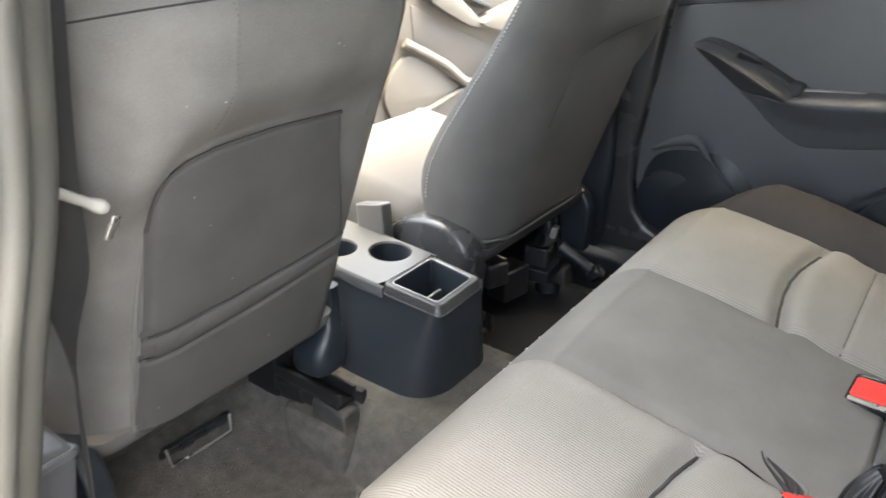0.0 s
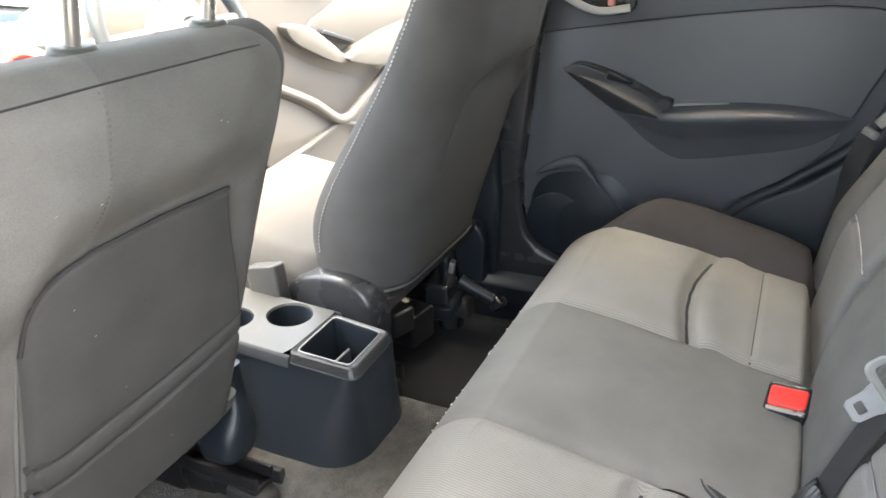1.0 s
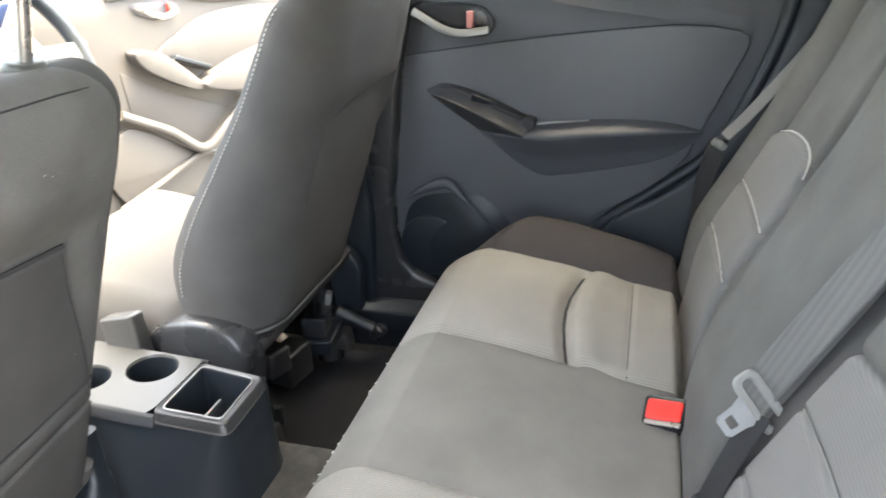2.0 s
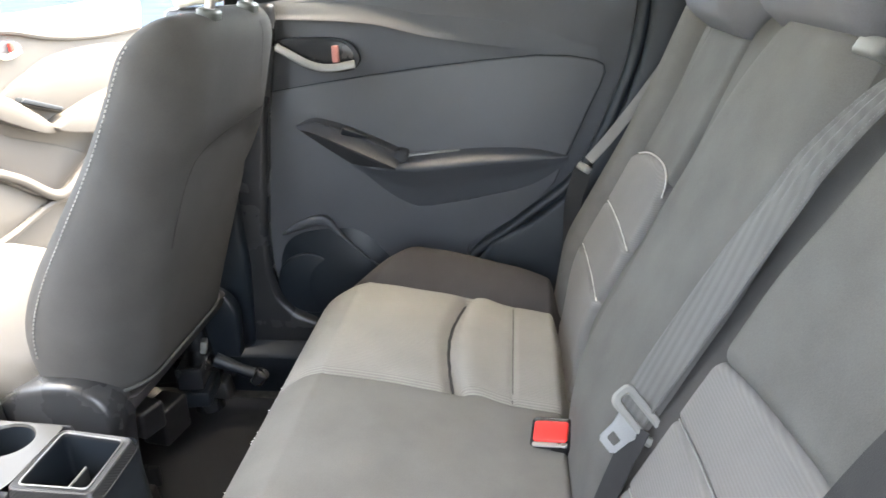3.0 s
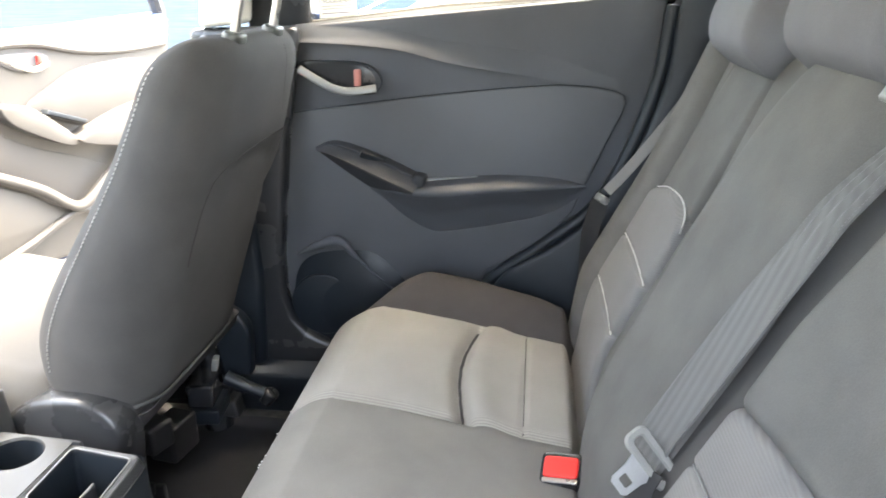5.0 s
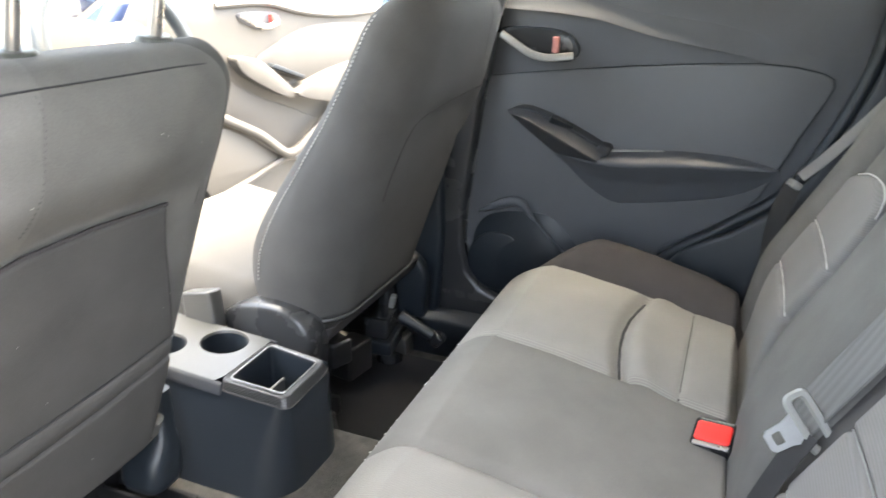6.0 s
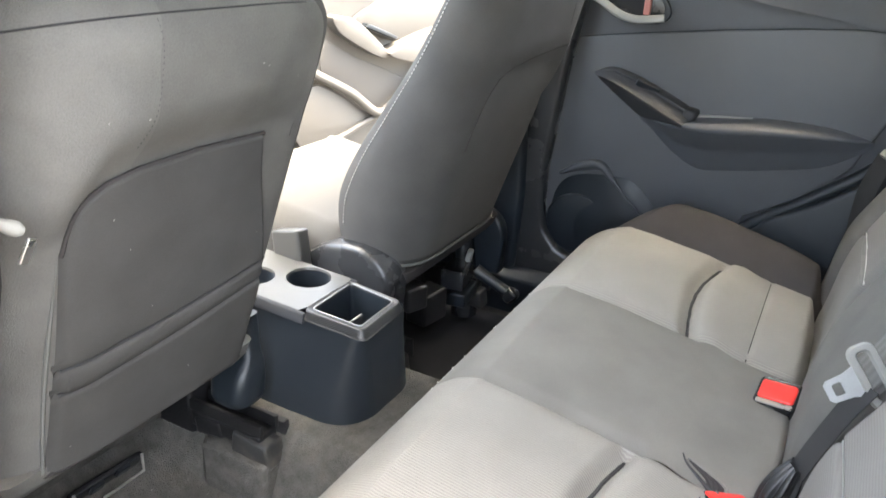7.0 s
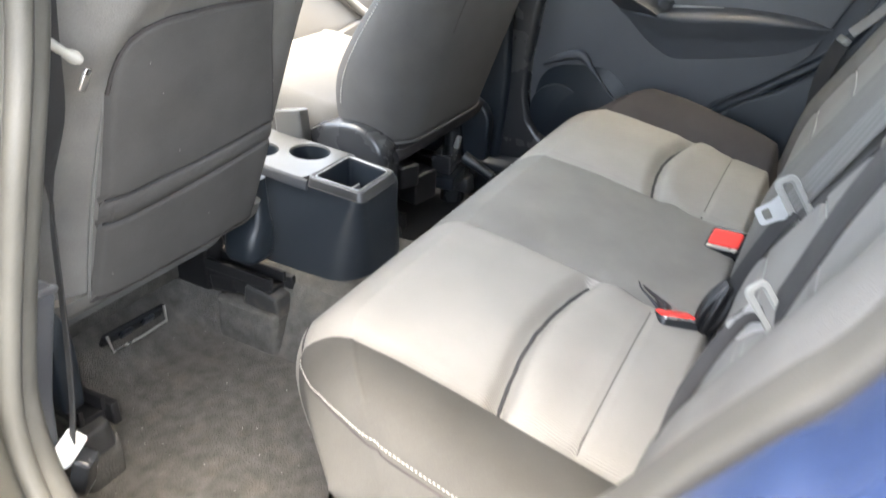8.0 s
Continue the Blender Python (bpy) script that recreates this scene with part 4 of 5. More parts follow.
# ---- rear right door ----
def make_rear_door():
    d = thing("door_rear", (0.70, -0.15, 0.12), "black plastic rear door panel with armrest, closed", "car door", kind="structure")
    skin = [(0.225, 0.13), (0.235, 0.45), (0.215, 0.785), (0.215, 0.795), (-0.46, 0.855), (-0.545, 0.850), (-0.53, 0.69), (-0.46, 0.50), (-0.36, 0.40), (-0.24, 0.32), (-0.20, 0.20), (-0.17, 0.13)]
    part("door_panel", slab(skin, "x", 0.672, 0.76, 0.008), M_DOOR, d)
    # shoulder that leans towards the glass
    def shoulder(u, v):
        y = 0.212 - 0.728 * u
        top = 0.814 + 0.045 * u - 0.018 * max(0.0, 1 - u / 0.5)
        low = ease(u, ((0, 0.774), (0.15, 0.774), (0.364, 0.764), (0.53, 0.737), (0.78, 0.708), (0.92, 0.683), (1, 0.675)))
        z = low + (top - low) * v
        fade = smooth(0.55, 0.92, u)
        lean = min(1.0, (top - low) / 0.09)
        x = 0.664 + (0.026 * v + 0.014 * v * v) * lean - 0.003 * math.exp(-((v / 0.16) ** 2)) * (1 - fade) + 0.010 * fade * (1 - v) ** 2
        return Vector((x - 0.004 + 0.012 * smooth(0.94, 1.0, u), y, z))
    part("shoulder", grid(shoulder, 60, 16), M_DOOR, d, "smooth door shoulder under the window")
    insert = [(0.235, 0.45), (0.235, 0.628), (0.160, 0.640), (0.122, 0.646), (0.05, 0.657), (-0.031, 0.668), (-0.15, 0.683), (-0.265, 0.695), (-0.359, 0.702), (-0.42, 0.700), (-0.466, 0.692), (-0.482, 0.684), (-0.486, 0.670), (-0.478, 0.648), (-0.454, 0.593), (-0.425, 0.522), (-0.415, 0.508), (-0.415, 0.500), (-0.40, 0.46), (-0.35, 0.405), (-0.235, 0.332), (-0.19, 0.20), (-0.165, 0.14), (0.22, 0.14)]
    part("door_insert", slab(insert, "x", 0.661, 0.680, 0.006), M_SOFT, d, "padded matt insert panel")
    groove = [Vector((0.6635, a, b)) for a, b in insert[2:18]]
    part("insert_seam", tube(groove, 0.0013, 6), M_PLASTIC, d)
    # armrest: a long ledge, and a diagonal pull that runs into it
    def arm(u, v):
        """u: from front to rear; v: from the top edge over the crest to the lower edge."""
        y = 0.020 - 0.445 * u
        top = ease(u, ((0, 0.500), (0.12, 0.503), (0.30, 0.518), (0.48, 0.527), (0.64, 0.532), (0.85, 0.529), (1, 0.515)))
        low = ease(u, ((0, 0.496), (0.10, 0.482), (0.22, 0.440), (0.34, 0.413), (0.45, 0.417), (0.63, 0.432), (0.85, 0.458), (1, 0.500)))
        out = ease(u, ((0, -0.006), (0.10, 0.008), (0.22, 0.036), (0.45, 0.052), (0.75, 0.044), (0.93, 0.020), (1, 0.0)))
        z = top + (low - top) * v
        f = ease(v, ((0, 0.0), (0.05, 0.55), (0.12, 0.93), (0.20, 1.0), (0.30, 0.86), (0.6, 0.40), (0.95, 0.07), (1, 0.0)))
        return Vector((0.662 - out * f, y, z))
    arm_ob = part("armrest", grid(arm, 70, 50), M_DOOR, d, "moulded black armrest", sharp=60)
    def pull_grip(u, v):
        """u: from the front tip backwards; v: from the upper edge over the ridge to the lower edge."""
        upper = curve([(0.100, 0.578, 0), (0.055, 0.592, 0), (-0.030, 0.566, 0), (-0.116, 0.526, 0)], 24)
        ridge = curve([(0.098, 0.574, 0), (0.055, 0.572, 0), (-0.020, 0.541, 0), (-0.098, 0.503, 0)], 24)
        lower = curve([(0.095, 0.566, 0), (0.045, 0.525, 0), (-0.020, 0.480, 0), (-0.085, 0.455, 0)], 24)
        k = round(u * 24)
        a, r, l = upper[k], ridge[k], lower[k]
        lift = ease(u, ((0, 0.004), (0.10, 0.030), (0.35, 0.052), (0.8, 0.058), (1, 0.050)))
        if v < 0.5:
            t = v * 2
            q = a + (r - a) * t
            x = 0.664 - lift * ease(t, ((0, 0.0), (0.12, 0.50), (0.3, 0.55), (0.75, 0.80), (0.93, 0.98), (1, 1.0)))
        else:
            t = v * 2 - 1
            q = r + (l - r) * t
            x = 0.669 - lift * ease(t, ((0, 1.0), (0.08, 0.97), (0.35, 0.62), (0.7, 0.22), (1, 0.0)))
        return Vector((x, q.x, q.y))
    part("pull_grip", grid(pull_grip, 24, 40), M_GRIP, arm_ob, "diagonal moulded pull grip", sharp=60)
    part("grip_end", slab([(-0.100, 0.535), (-0.121, 0.530), (-0.118, 0.512), (-0.098, 0.500), (-0.080, 0.512)], "x", 0.630, 0.668, 0.006), M_GRIP, arm_ob)
    part("switch", pad(pose(0.634, -0.020, 0.566, 26, -30, 0), 0.010, 0.050, 0.016, 0.004, 0.002), M_PLASTIC, arm_ob, "black window switch")
    wedge = [(-0.116, 0.521), (-0.219, 0.529), (-0.19, 0.515), (-0.118, 0.508)]
    part("trim_wedge", slab(wedge, "x", 0.652, 0.664, 0.001, 1), M_HANDLE, d, "small satin trim wedge")
    # handle: a dish, a lever and a red lock tab
    dish = arc_outline([(0.125, 0.735), (0.06, 0.742), (-0.01, 0.735), (-0.035, 0.705), (-0.02, 0.682), (0.03, 0.680), (0.08, 0.695)], 42)
    han = part("handle_dish", slab(dish, "x", 0.662, 0.672, 0.004), M_PLASTIC, d)
    hollow = [(a * 0.86 + 0.006, (b - 0.71) * 0.78 + 0.714) for a, b in dish]
    part("handle_hollow", slab(hollow, "x", 0.6605, 0.668, 0.002), M_GLOSS, d, "dark hollow behind the handle")
    lever = curve([(0.650, 0.118, 0.727), (0.645, 0.09, 0.712), (0.642, 0.055, 0.694), (0.641, 0.02, 0.688), (0.645, -0.028, 0.694)], 24)
    part("handle", strip(lever, (0.25, 0, 1), 0.015, 0.008), M_HANDLE, d, "satin silver door handle")
    part("lock_tab", pad(pose(0.652, 0.008, 0.712), 0.014, 0.012, 0.030, 0.003, 0.002), M_FADED, d, "faded red lock tab")
    # speaker, bottle pocket and lower relief
    disc = [(0.098 + 0.070 * math.cos(radians(a)), 0.248 + 0.068 * math.sin(radians(a))) for a in range(0, 360, 12)]
    part("speaker_grille", slab(disc, "x", 0.6465, 0.676, 0.004), M_PLASTIC, d, "round black speaker grille")
    lip = curve([(0.662, 0.150, 0.352), (0.646, 0.10, 0.380), (0.638, 0.055, 0.392), (0.634, 0.025, 0.366), (0.636, -0.012, 0.328), (0.648, -0.055, 0.285)], 40)
    part("pocket_lip", tube(lip, [0.003 + 0.008 * math.sin(math.pi * min(1, k / 26)) if k < 26 else 0.0022 for k in range(41)], 10), M_DOOR, d, "raised rim of the bottle pocket")
    def bulge(u, v):
        y = 0.19 - 0.33 * u
        z = 0.14 + 0.25 * v
        f = math.sin(math.pi * u) ** 0.6 * math.sin(math.pi * min(1, 0.15 + 0.85 * v)) ** 0.6
        return Vector((0.676 - 0.035 * f, y, z - 0.10 * smooth(0.55, 1.0, u) * v))
    # darker than the panel, with the light's falloff low on the door in its colour
    part("bottle_pocket", grid(bulge, 30, 24), M_PLASTIC, d)
    # window frame
    part("window_frame", slab([(0.225, 0.77), (0.125, 0.775), (0.105, 0.81), (0.09, 1.12), (0.225, 1.12)], "x", 0.69, 0.75, 0.006), M_GLOSS, d)
    part("window_frame", slab([(-0.455, 0.845), (-0.56, 0.84), (-0.62, 1.10), (-0.47, 1.10)], "x", 0.69, 0.75, 0.006), M_GLOSS, d)
    part("window_seal", tube([(0.716, 0.11, 0.805), (0.716, -0.15, 0.836), (0.716, -0.46, 0.857)], 0.006, 8), M_RUBBER, d)
    g = part("pane", slab([(0.12, 0.78), (-0.48, 0.82), (-0.48, 1.10), (0.10, 1.10)], "x", 0.722, 0.725, 0), M_GLASS, d, "clear side window pane", smooth=False)
    g.visible_shadow = False
    return d


make_rear_door()

# notice on the inside of the pane
stk = thing("window_sticker", (0.72, 0.055, 0.835), "small white printed notice stuck on the window", "sticker")
part("paper", slab([(0.092, 0.814), (0.020, 0.818), (0.022, 0.858), (0.094, 0.855)], "x", 0.7185, 0.7205, 0), M_PAPER, stk, smooth=False)
tc = bpy.data.curves.new("notice_words", "FONT")
tc.body, tc.size, tc.extrude, tc.align_x = "ACCIDENT?", 0.0115, 0.0002, "CENTER"
tc.materials.append(M_INK)
words = new("notice_words", tc)
words.parent = stk
words.matrix_basis = Matrix.Translation(Vector((0.7178, 0.057, 0.843)) - Vector(stk.location)) @ Matrix(((0, 0, -1), (-1, 0.0, 0), (0.08, 1, 0))).to_4x4()
for z in (0.836, 0.831, 0.823):
    part("print_bar", slab([(0.086, z - 0.001), (0.028, z + 0.0025), (0.028, z + 0.004), (0.086, z + 0.0005)], "x", 0.7176, 0.7184, 0), M_INK if z < 0.826 else M_GREY, stk, smooth=False)


# ---- body shell ----
def make_shell():
    s = thing("car_body", (0, 0, 0.1), "blue car body shell with dark inner trim", "car body", kind="structure")
    # right sill and pillar
    part("sill_trim", slab([(0.60, 0.06), (0.60, 0.10), (0.635, 0.125), (0.70, 0.125), (0.74, 0.09), (0.74, 0.0), (0.62, 0.0)], "y", -0.35, 1.15, 0.006), M_PLASTIC, s, "black plastic sill trim")
    low = [(0.32, 0.80), (0.112, 0.805), (0.122, 0.74), (0.146, 0.60), (0.160, 0.48), (0.174, 0.36), (0.174, 0.28), (0.160, 0.22), (0.13, 0.185), (0.08, 0.165), (-0.16, 0.150), (-0.16, 0.10), (0.20, 0.10), (0.36, 0.10)]
    part("b_pillar_trim", slab(low, "x", 0.632, 0.671, 0.014), M_PILLAR, s, "semi-gloss black lower pillar trim")
    pil = [(0.40, 0.11), (0.225, 0.11), (0.215, 0.30), (0.225, 0.5), (0.225, 0.79), (0.30, 0.79), (0.33, 0.5), (0.38, 0.3)]
    part("b_pillar_cover", slab(pil[:], "x", 0.615, 0.72, 0.015), M_PLASTIC, s, "black plastic pillar trim")
    part("b_pillar_upper", slab([(0.300, 0.800), (0.216, 0.808), (0.185, 1.12), (0.26, 1.12)], "x", 0.630, 0.70, 0.012), M_CREAM, s, "cream upper pillar trim")
    # right rear wheel arch and quarter trim
    arch = arc_outline([(-0.22, 0.13), (-0.26, 0.32), (-0.37, 0.40), (-0.47, 0.50), (-0.545, 0.69), (-0.565, 0.86), (-0.62, 1.10), (-0.95, 1.10), (-0.95, 0.13)], 60)
    part("quarter_trim", slab(arch, "x", 0.640, 0.76, 0.012), M_PLASTIC, s, "black plastic quarter trim")
    line = curve([(0.662, -0.20, 0.20), (0.660, -0.245, 0.31), (0.660, -0.345, 0.392), (0.660, -0.455, 0.492), (0.662, -0.532, 0.68), (0.664, -0.555, 0.84)], 40)
    part("door_seal", tube(line, 0.013, 10), M_PLASTIC, s, "black rubber door seal")
    # roof, rear hatch and front
    roof = [(-0.62, 1.07), (-0.55, 1.13), (-0.3, 1.165), (0, 1.175), (0.3, 1.165), (0.55, 1.13), (0.62, 1.07), (0.70, 1.08), (0.60, 1.19), (0, 1.235), (-0.60, 1.19), (-0.70, 1.08)]
    # out of view; its colour is raised to bounce light onto the upper parts
    part("roof", slab(roof, "y", -1.35, 0.55, 0), M_CREAM, s, "pale headlining")
    part("rear_shelf", slab([(-0.60, -1.35), (0.60, -1.35), (0.60, -0.78), (-0.60, -0.78)], "z", 0.70, 0.72, 0.005), M_BOLSTER, s)
    part("tailgate", slab([(-0.70, -0.05), (0.70, -0.05), (0.70, 0.74), (-0.70, 0.74)], "y", -1.40, -1.32, 0.01), M_PLASTIC, s)
    hatch = part("rear_pane", slab([(-0.60, 0.74), (0.60, 0.74), (0.56, 1.10), (-0.56, 1.10)], "y", -1.365, -1.360, 0), M_GLASS, s, "clear tailgate window", smooth=False)
    hatch.visible_shadow = False
    part("outer_skin", slab([(0.35, -0.12), (0.24, 0.82), (-0.50, 0.84), (-1.36, 0.90), (-1.36, -0.12)], "x", 0.765, 0.80, 0.01), M_BLUE, s, "blue painted outer skin")
    part("inner_skin", slab([(0.30, 0.05), (0.20, 0.80), (-0.50, 0.835), (-1.34, 0.88), (-1.34, 0.05)], "x", 0.7605, 0.7645, 0.001, 1), M_PLASTIC, s, "dark inner skin behind the trim")
    for x0, x1 in ((-0.72, -0.60), (0.60, 0.72)):
        part("rear_pillar", slab([(-0.90, 0.10), (-1.36, 0.10), (-1.36, 1.12), (-0.63, 1.12), (-0.70, 0.85)], "x", x0 + (0.001 if x0 > 0 else 0), x1, 0.01), M_PLASTIC, s)
        a_top = Vector(((x0 + x1) / 2, 0.52, 1.12))
        part("a_pillar", tube([a_top, ((x0 + x1) / 2 * 1.02, 0.9, 0.95), ((x0 + x1) / 2 * 1.05, 1.30, 0.72)], [0.04, 0.045, 0.05], 10), M_CREAM, s, "cream front pillar trim")
    part("bulkhead", slab([(-0.72, 0.0), (0.72, 0.0), (0.72, 0.66), (-0.72, 0.66)], "y", 1.30, 1.36, 0.01), M_PLASTIC, s)
    # left side: sill, pillar and quarter, seen close to the camera
    part("sill_trim", slab([(-0.59, 0.05), (-0.60, 0.085), (-0.635, 0.115), (-0.68, 0.115), (-0.72, 0.08), (-0.74, 0.0), (-0.62, 0.0)], "y", -0.35, 1.15, 0.006), M_SEAL, s, "grey plastic sill trim")
    part("b_pillar_trim", slab([(0.42, 0.10), (0.255, 0.10), (0.235, 0.22), (0.21, 0.30), (0.185, 0.375), (0.19, 0.390), (0.40, 0.390)], "x", -0.70, -0.590, 0.012), M_SOFT, s, "grey-black lower pillar trim")
    part("trim_lip", tube(curve([(-0.650, 0.160, 0.402), (-0.620, 0.172, 0.394), (-0.592, 0.186, 0.384), (-0.588, 0.215, 0.372)], 16), 0.004, 8), M_SOFT, s, "rounded top edge of the lower trim")
    rings = []
    for z, x, y in ((0.395, -0.640, 0.165), (0.46, -0.630, 0.160), (0.55, -0.612, 0.155), (0.65, -0.592, 0.152), (0.80, -0.580, 0.130), (1.10, -0.560, 0.080)):
        rings.append([Vector((x - 0.035 + a, y + 0.09 + c, z)) for a, c in rounded(0.07, 0.18, 0.022, 5)])
    part("b_pillar_upper", loft(rings), M_SOFT, s, "grey upper pillar trim")
    seal = curve([(-0.70, -0.30, 0.070), (-0.695, -0.12, 0.078), (-0.69, 0.01, 0.105), (-0.685, 0.095, 0.165), (-0.680, 0.138, 0.24), (-0.676, 0.149, 0.32), (-0.664, 0.143, 0.40), (-0.650, 0.136, 0.47), (-0.634, 0.126, 0.55), (-0.602, 0.130, 0.65), (-0.590, 0.105, 0.80), (-0.575, 0.060, 1.00), (-0.57, 0.04, 1.08)], 60)
    part("door_seal", tube(seal, 0.020, 14), M_SEAL, s, "grey rubber door seal")
    lip = [q + Vector((-0.018, -0.022, 0.0)) for q in seal]
    part("seal_lip", tube(lip, 0.010, 10), M_SEAL, s, "thin outer lip of the seal")
    flange = [q + Vector((-0.060, -0.005, 0.0)) for q in seal]
    part("pillar_flange", strip(flange, (1, 0.25, 0), 0.085, 0.012), M_SEAL, s, "grey door flange")
    # out of view; closes the front left side against the sky light
    part("front_door_wall", slab([(0.40, 0.05), (1.32, 0.05), (1.32, 0.66), (0.95, 0.80), (0.38, 0.80)], "x", -0.78, -0.70, 0.012), M_PLASTIC, s, "unseen near side front door wall, added to cut light")
    # quarter panel: trim, seal, painted frame
    def band(lo, hi, x0, x1):
        """A strip that follows the rear door opening."""
        spine = curve([(-0.17, 0.10, 0), (-0.24, 0.24, 0), (-0.33, 0.38, 0), (-0.395, 0.485, 0), (-0.428, 0.545, 0), (-0.455, 0.590, 0), (-0.481, 0.636, 0), (-0.54, 0.80, 0), (-0.585, 1.08, 0)], 40)
        out = []
        for i, p in enumerate(spine):
            t = (spine[min(i + 1, 40)] - spine[max(i - 1, 0)]).normalized()
            q = Vector((t.y, -t.x, 0))
            out.append((p - q * lo, p - q * hi))
        ring = []
        for a, b in out:
            pts = []
            for f, g in rounded(1, 1, 0.22, 4):
                w = b + (a - b) * (f + 0.5)
                pts.append(Vector((x0 + (x1 - x0) * (g + 0.5), w.x, w.y)))
            ring.append(pts)
        return loft(ring)
    part("quarter_frame", band(-0.003, 0.080, -0.790, -0.698), M_BLUE, s, "glossy blue painted door frame")
    part("door_seal", band(-0.004, 0.022, -0.697, -0.654), M_RUBBER, s, "grey rubber door seal")
    q = arc_outline([(-0.22, 0.10), (-0.28, 0.26), (-0.38, 0.42), (-0.45, 0.54), (-0.515, 0.67), (-0.57, 0.86), (-0.61, 1.08), (-0.95, 1.08), (-0.95, 0.10)], 60)
    part("quarter_trim", slab(q, "x", -0.70, -0.635, 0.012), M_PLASTIC, s, "black plastic quarter trim")
    out = arc_outline([(-0.26, 0.05), (-0.31, 0.28), (-0.42, 0.44), (-0.50, 0.57), (-0.55, 0.70), (-0.60, 0.86), (-1.35, 0.86), (-1.35, 0.0)], 60)
    part("quarter_panel", slab(out, "x", -0.775, -0.72, 0.02), M_BLUE, s, "glossy blue painted quarter panel")
    part("sill_panel", slab([(-0.66, -0.02), (-0.70, 0.075), (-0.745, 0.07), (-0.785, -0.02), (-0.78, -0.16), (-0.70, -0.18)], "y", -0.40, 1.30, 0.012), M_BLUE, s, "blue painted sill")


make_shell()


# ---- front right door, standing open ----
HINGE = Vector((0.76, 1.24, 0.0))
SWING = radians(66)
DOOR_ALONG = Vector((math.sin(SWING), -math.cos(SWING), 0))
DOOR_IN = Vector((-math.cos(SWING), -math.sin(SWING), 0))


def swung(bm):
    """Takes a mesh built as (depth, along, height) to the open door; depth counts towards the cabin."""
    for v in bm.verts:
        d, u, z = v.co
        v.co = HINGE + DOOR_ALONG * u + DOOR_IN * d + Vector((0, 0, z))
    return bm


def make_front_door():
    d = thing("door_front", HINGE + Vector((0, 0, 0.1)), "pale sunlit front door panel of the driver door, wide open", "car door", kind="structure")
    shape = [(0.0, 0.10), (0.0, 0.66), (0.05, 0.74), (0.30, 0.755), (0.60, 0.765), (0.955, 0.79), (0.945, 0.72), (0.905, 0.53), (0.87, 0.40), (0.84, 0.10)]
    part("door_skin", swung(slab(shape, "x", -0.10, 0.0, 0.015)), M_BLUE, d, "blue painted outer skin")
    inner = [(0.02, 0.12), (0.02, 0.65), (0.07, 0.735), (0.30, 0.748), (0.60, 0.757), (0.935, 0.780), (0.925, 0.72), (0.885, 0.53), (0.85, 0.40), (0.82, 0.12)]
    part("door_panel", swung(slab(inner, "x", 0.0, 0.03, 0.014)), M_FRONTDOOR, d)
    pad_shape = arc_outline([(0.42, 0.560), (0.50, 0.612), (0.60, 0.652), (0.77, 0.664), (0.885, 0.640), (0.872, 0.555), (0.73, 0.525), (0.60, 0.495), (0.50, 0.520)], 60)
    part("door_insert", swung(slab(pad_shape, "x", 0.024, 0.042, 0.008)), M_FRONTDOOR, d, "padded pale insert")
    ring = [Vector((0.034, a, b)) for a, b in pad_shape]
    part("insert_seam", swung(tube(ring + ring[:1], 0.0028, 6)), M_GREYLINE, d)
    line = curve([(0.031, 0.30, 0.722), (0.036, 0.46, 0.728), (0.036, 0.60, 0.700), (0.034, 0.75, 0.690), (0.032, 0.90, 0.700)], 24)
    part("swage", swung(tube(line, 0.010, 8)), M_FRONTDOOR, d)
    fore = arc_outline([(0.33, 0.580), (0.40, 0.572), (0.47, 0.520), (0.528, 0.462), (0.50, 0.452), (0.42, 0.490), (0.35, 0.535)], 36)
    part("pull_handle", swung(slab(fore, "x", 0.02, 0.085, 0.016)), M_FRONTDOOR, d, "pale moulded pull handle")
    aft = arc_outline([(0.520, 0.462), (0.60, 0.500), (0.72, 0.535), (0.875, 0.552), (0.868, 0.450), (0.76, 0.432), (0.64, 0.430)], 42)
    part("armrest", swung(slab(aft, "x", 0.02, 0.105, 0.022)), M_FRONTDOOR, d, "pale moulded armrest")
    part("switch_panel", swung(slab([(0.45, 0.545), (0.56, 0.503), (0.57, 0.512), (0.46, 0.556)], "x", 0.03, 0.075, 0.003)), M_PLASTIC, d)
    # pocket: a sunken floor behind a raised rim
    rim = [(0.30, 0.525), (0.42, 0.455), (0.55, 0.405), (0.635, 0.362), (0.60, 0.335), (0.505, 0.268), (0.42, 0.325), (0.31, 0.41)]
    part("pocket_floor", swung(slab(rim, "x", 0.028, 0.034, 0.002)), M_GREYLINE, d, "pocket recess with its shade in the colour")
    lower_rim = curve([(0.05, 0.27, 0.415), (0.06, 0.40, 0.345), (0.065, 0.505, 0.272), (0.065, 0.60, 0.330), (0.055, 0.70, 0.400)], 40)
    part("pocket_rim", swung(tube(lower_rim, 0.016, 10)), M_FRONTDOOR, d, "raised pale pocket rim")
    spk = arc_outline([(0.27, 0.370), (0.36, 0.345), (0.44, 0.290), (0.50, 0.245), (0.40, 0.200), (0.27, 0.140), (0.20, 0.25)], 36)
    part("speaker_grille", swung(slab(spk, "x", 0.026, 0.046, 0.006)), M_FRONTDOOR, d, "speaker grille")
    low = curve([(0.045, 0.22, 0.150), (0.05, 0.36, 0.200), (0.05, 0.515, 0.255), (0.055, 0.62, 0.20), (0.05, 0.70, 0.13)], 30)
    part("lower_rim", swung(tube(low, 0.010, 8)), M_FRONTDOOR, d)
    dish = arc_outline([(0.37, 0.700), (0.44, 0.705), (0.50, 0.698), (0.505, 0.672), (0.44, 0.655), (0.38, 0.675)], 30)
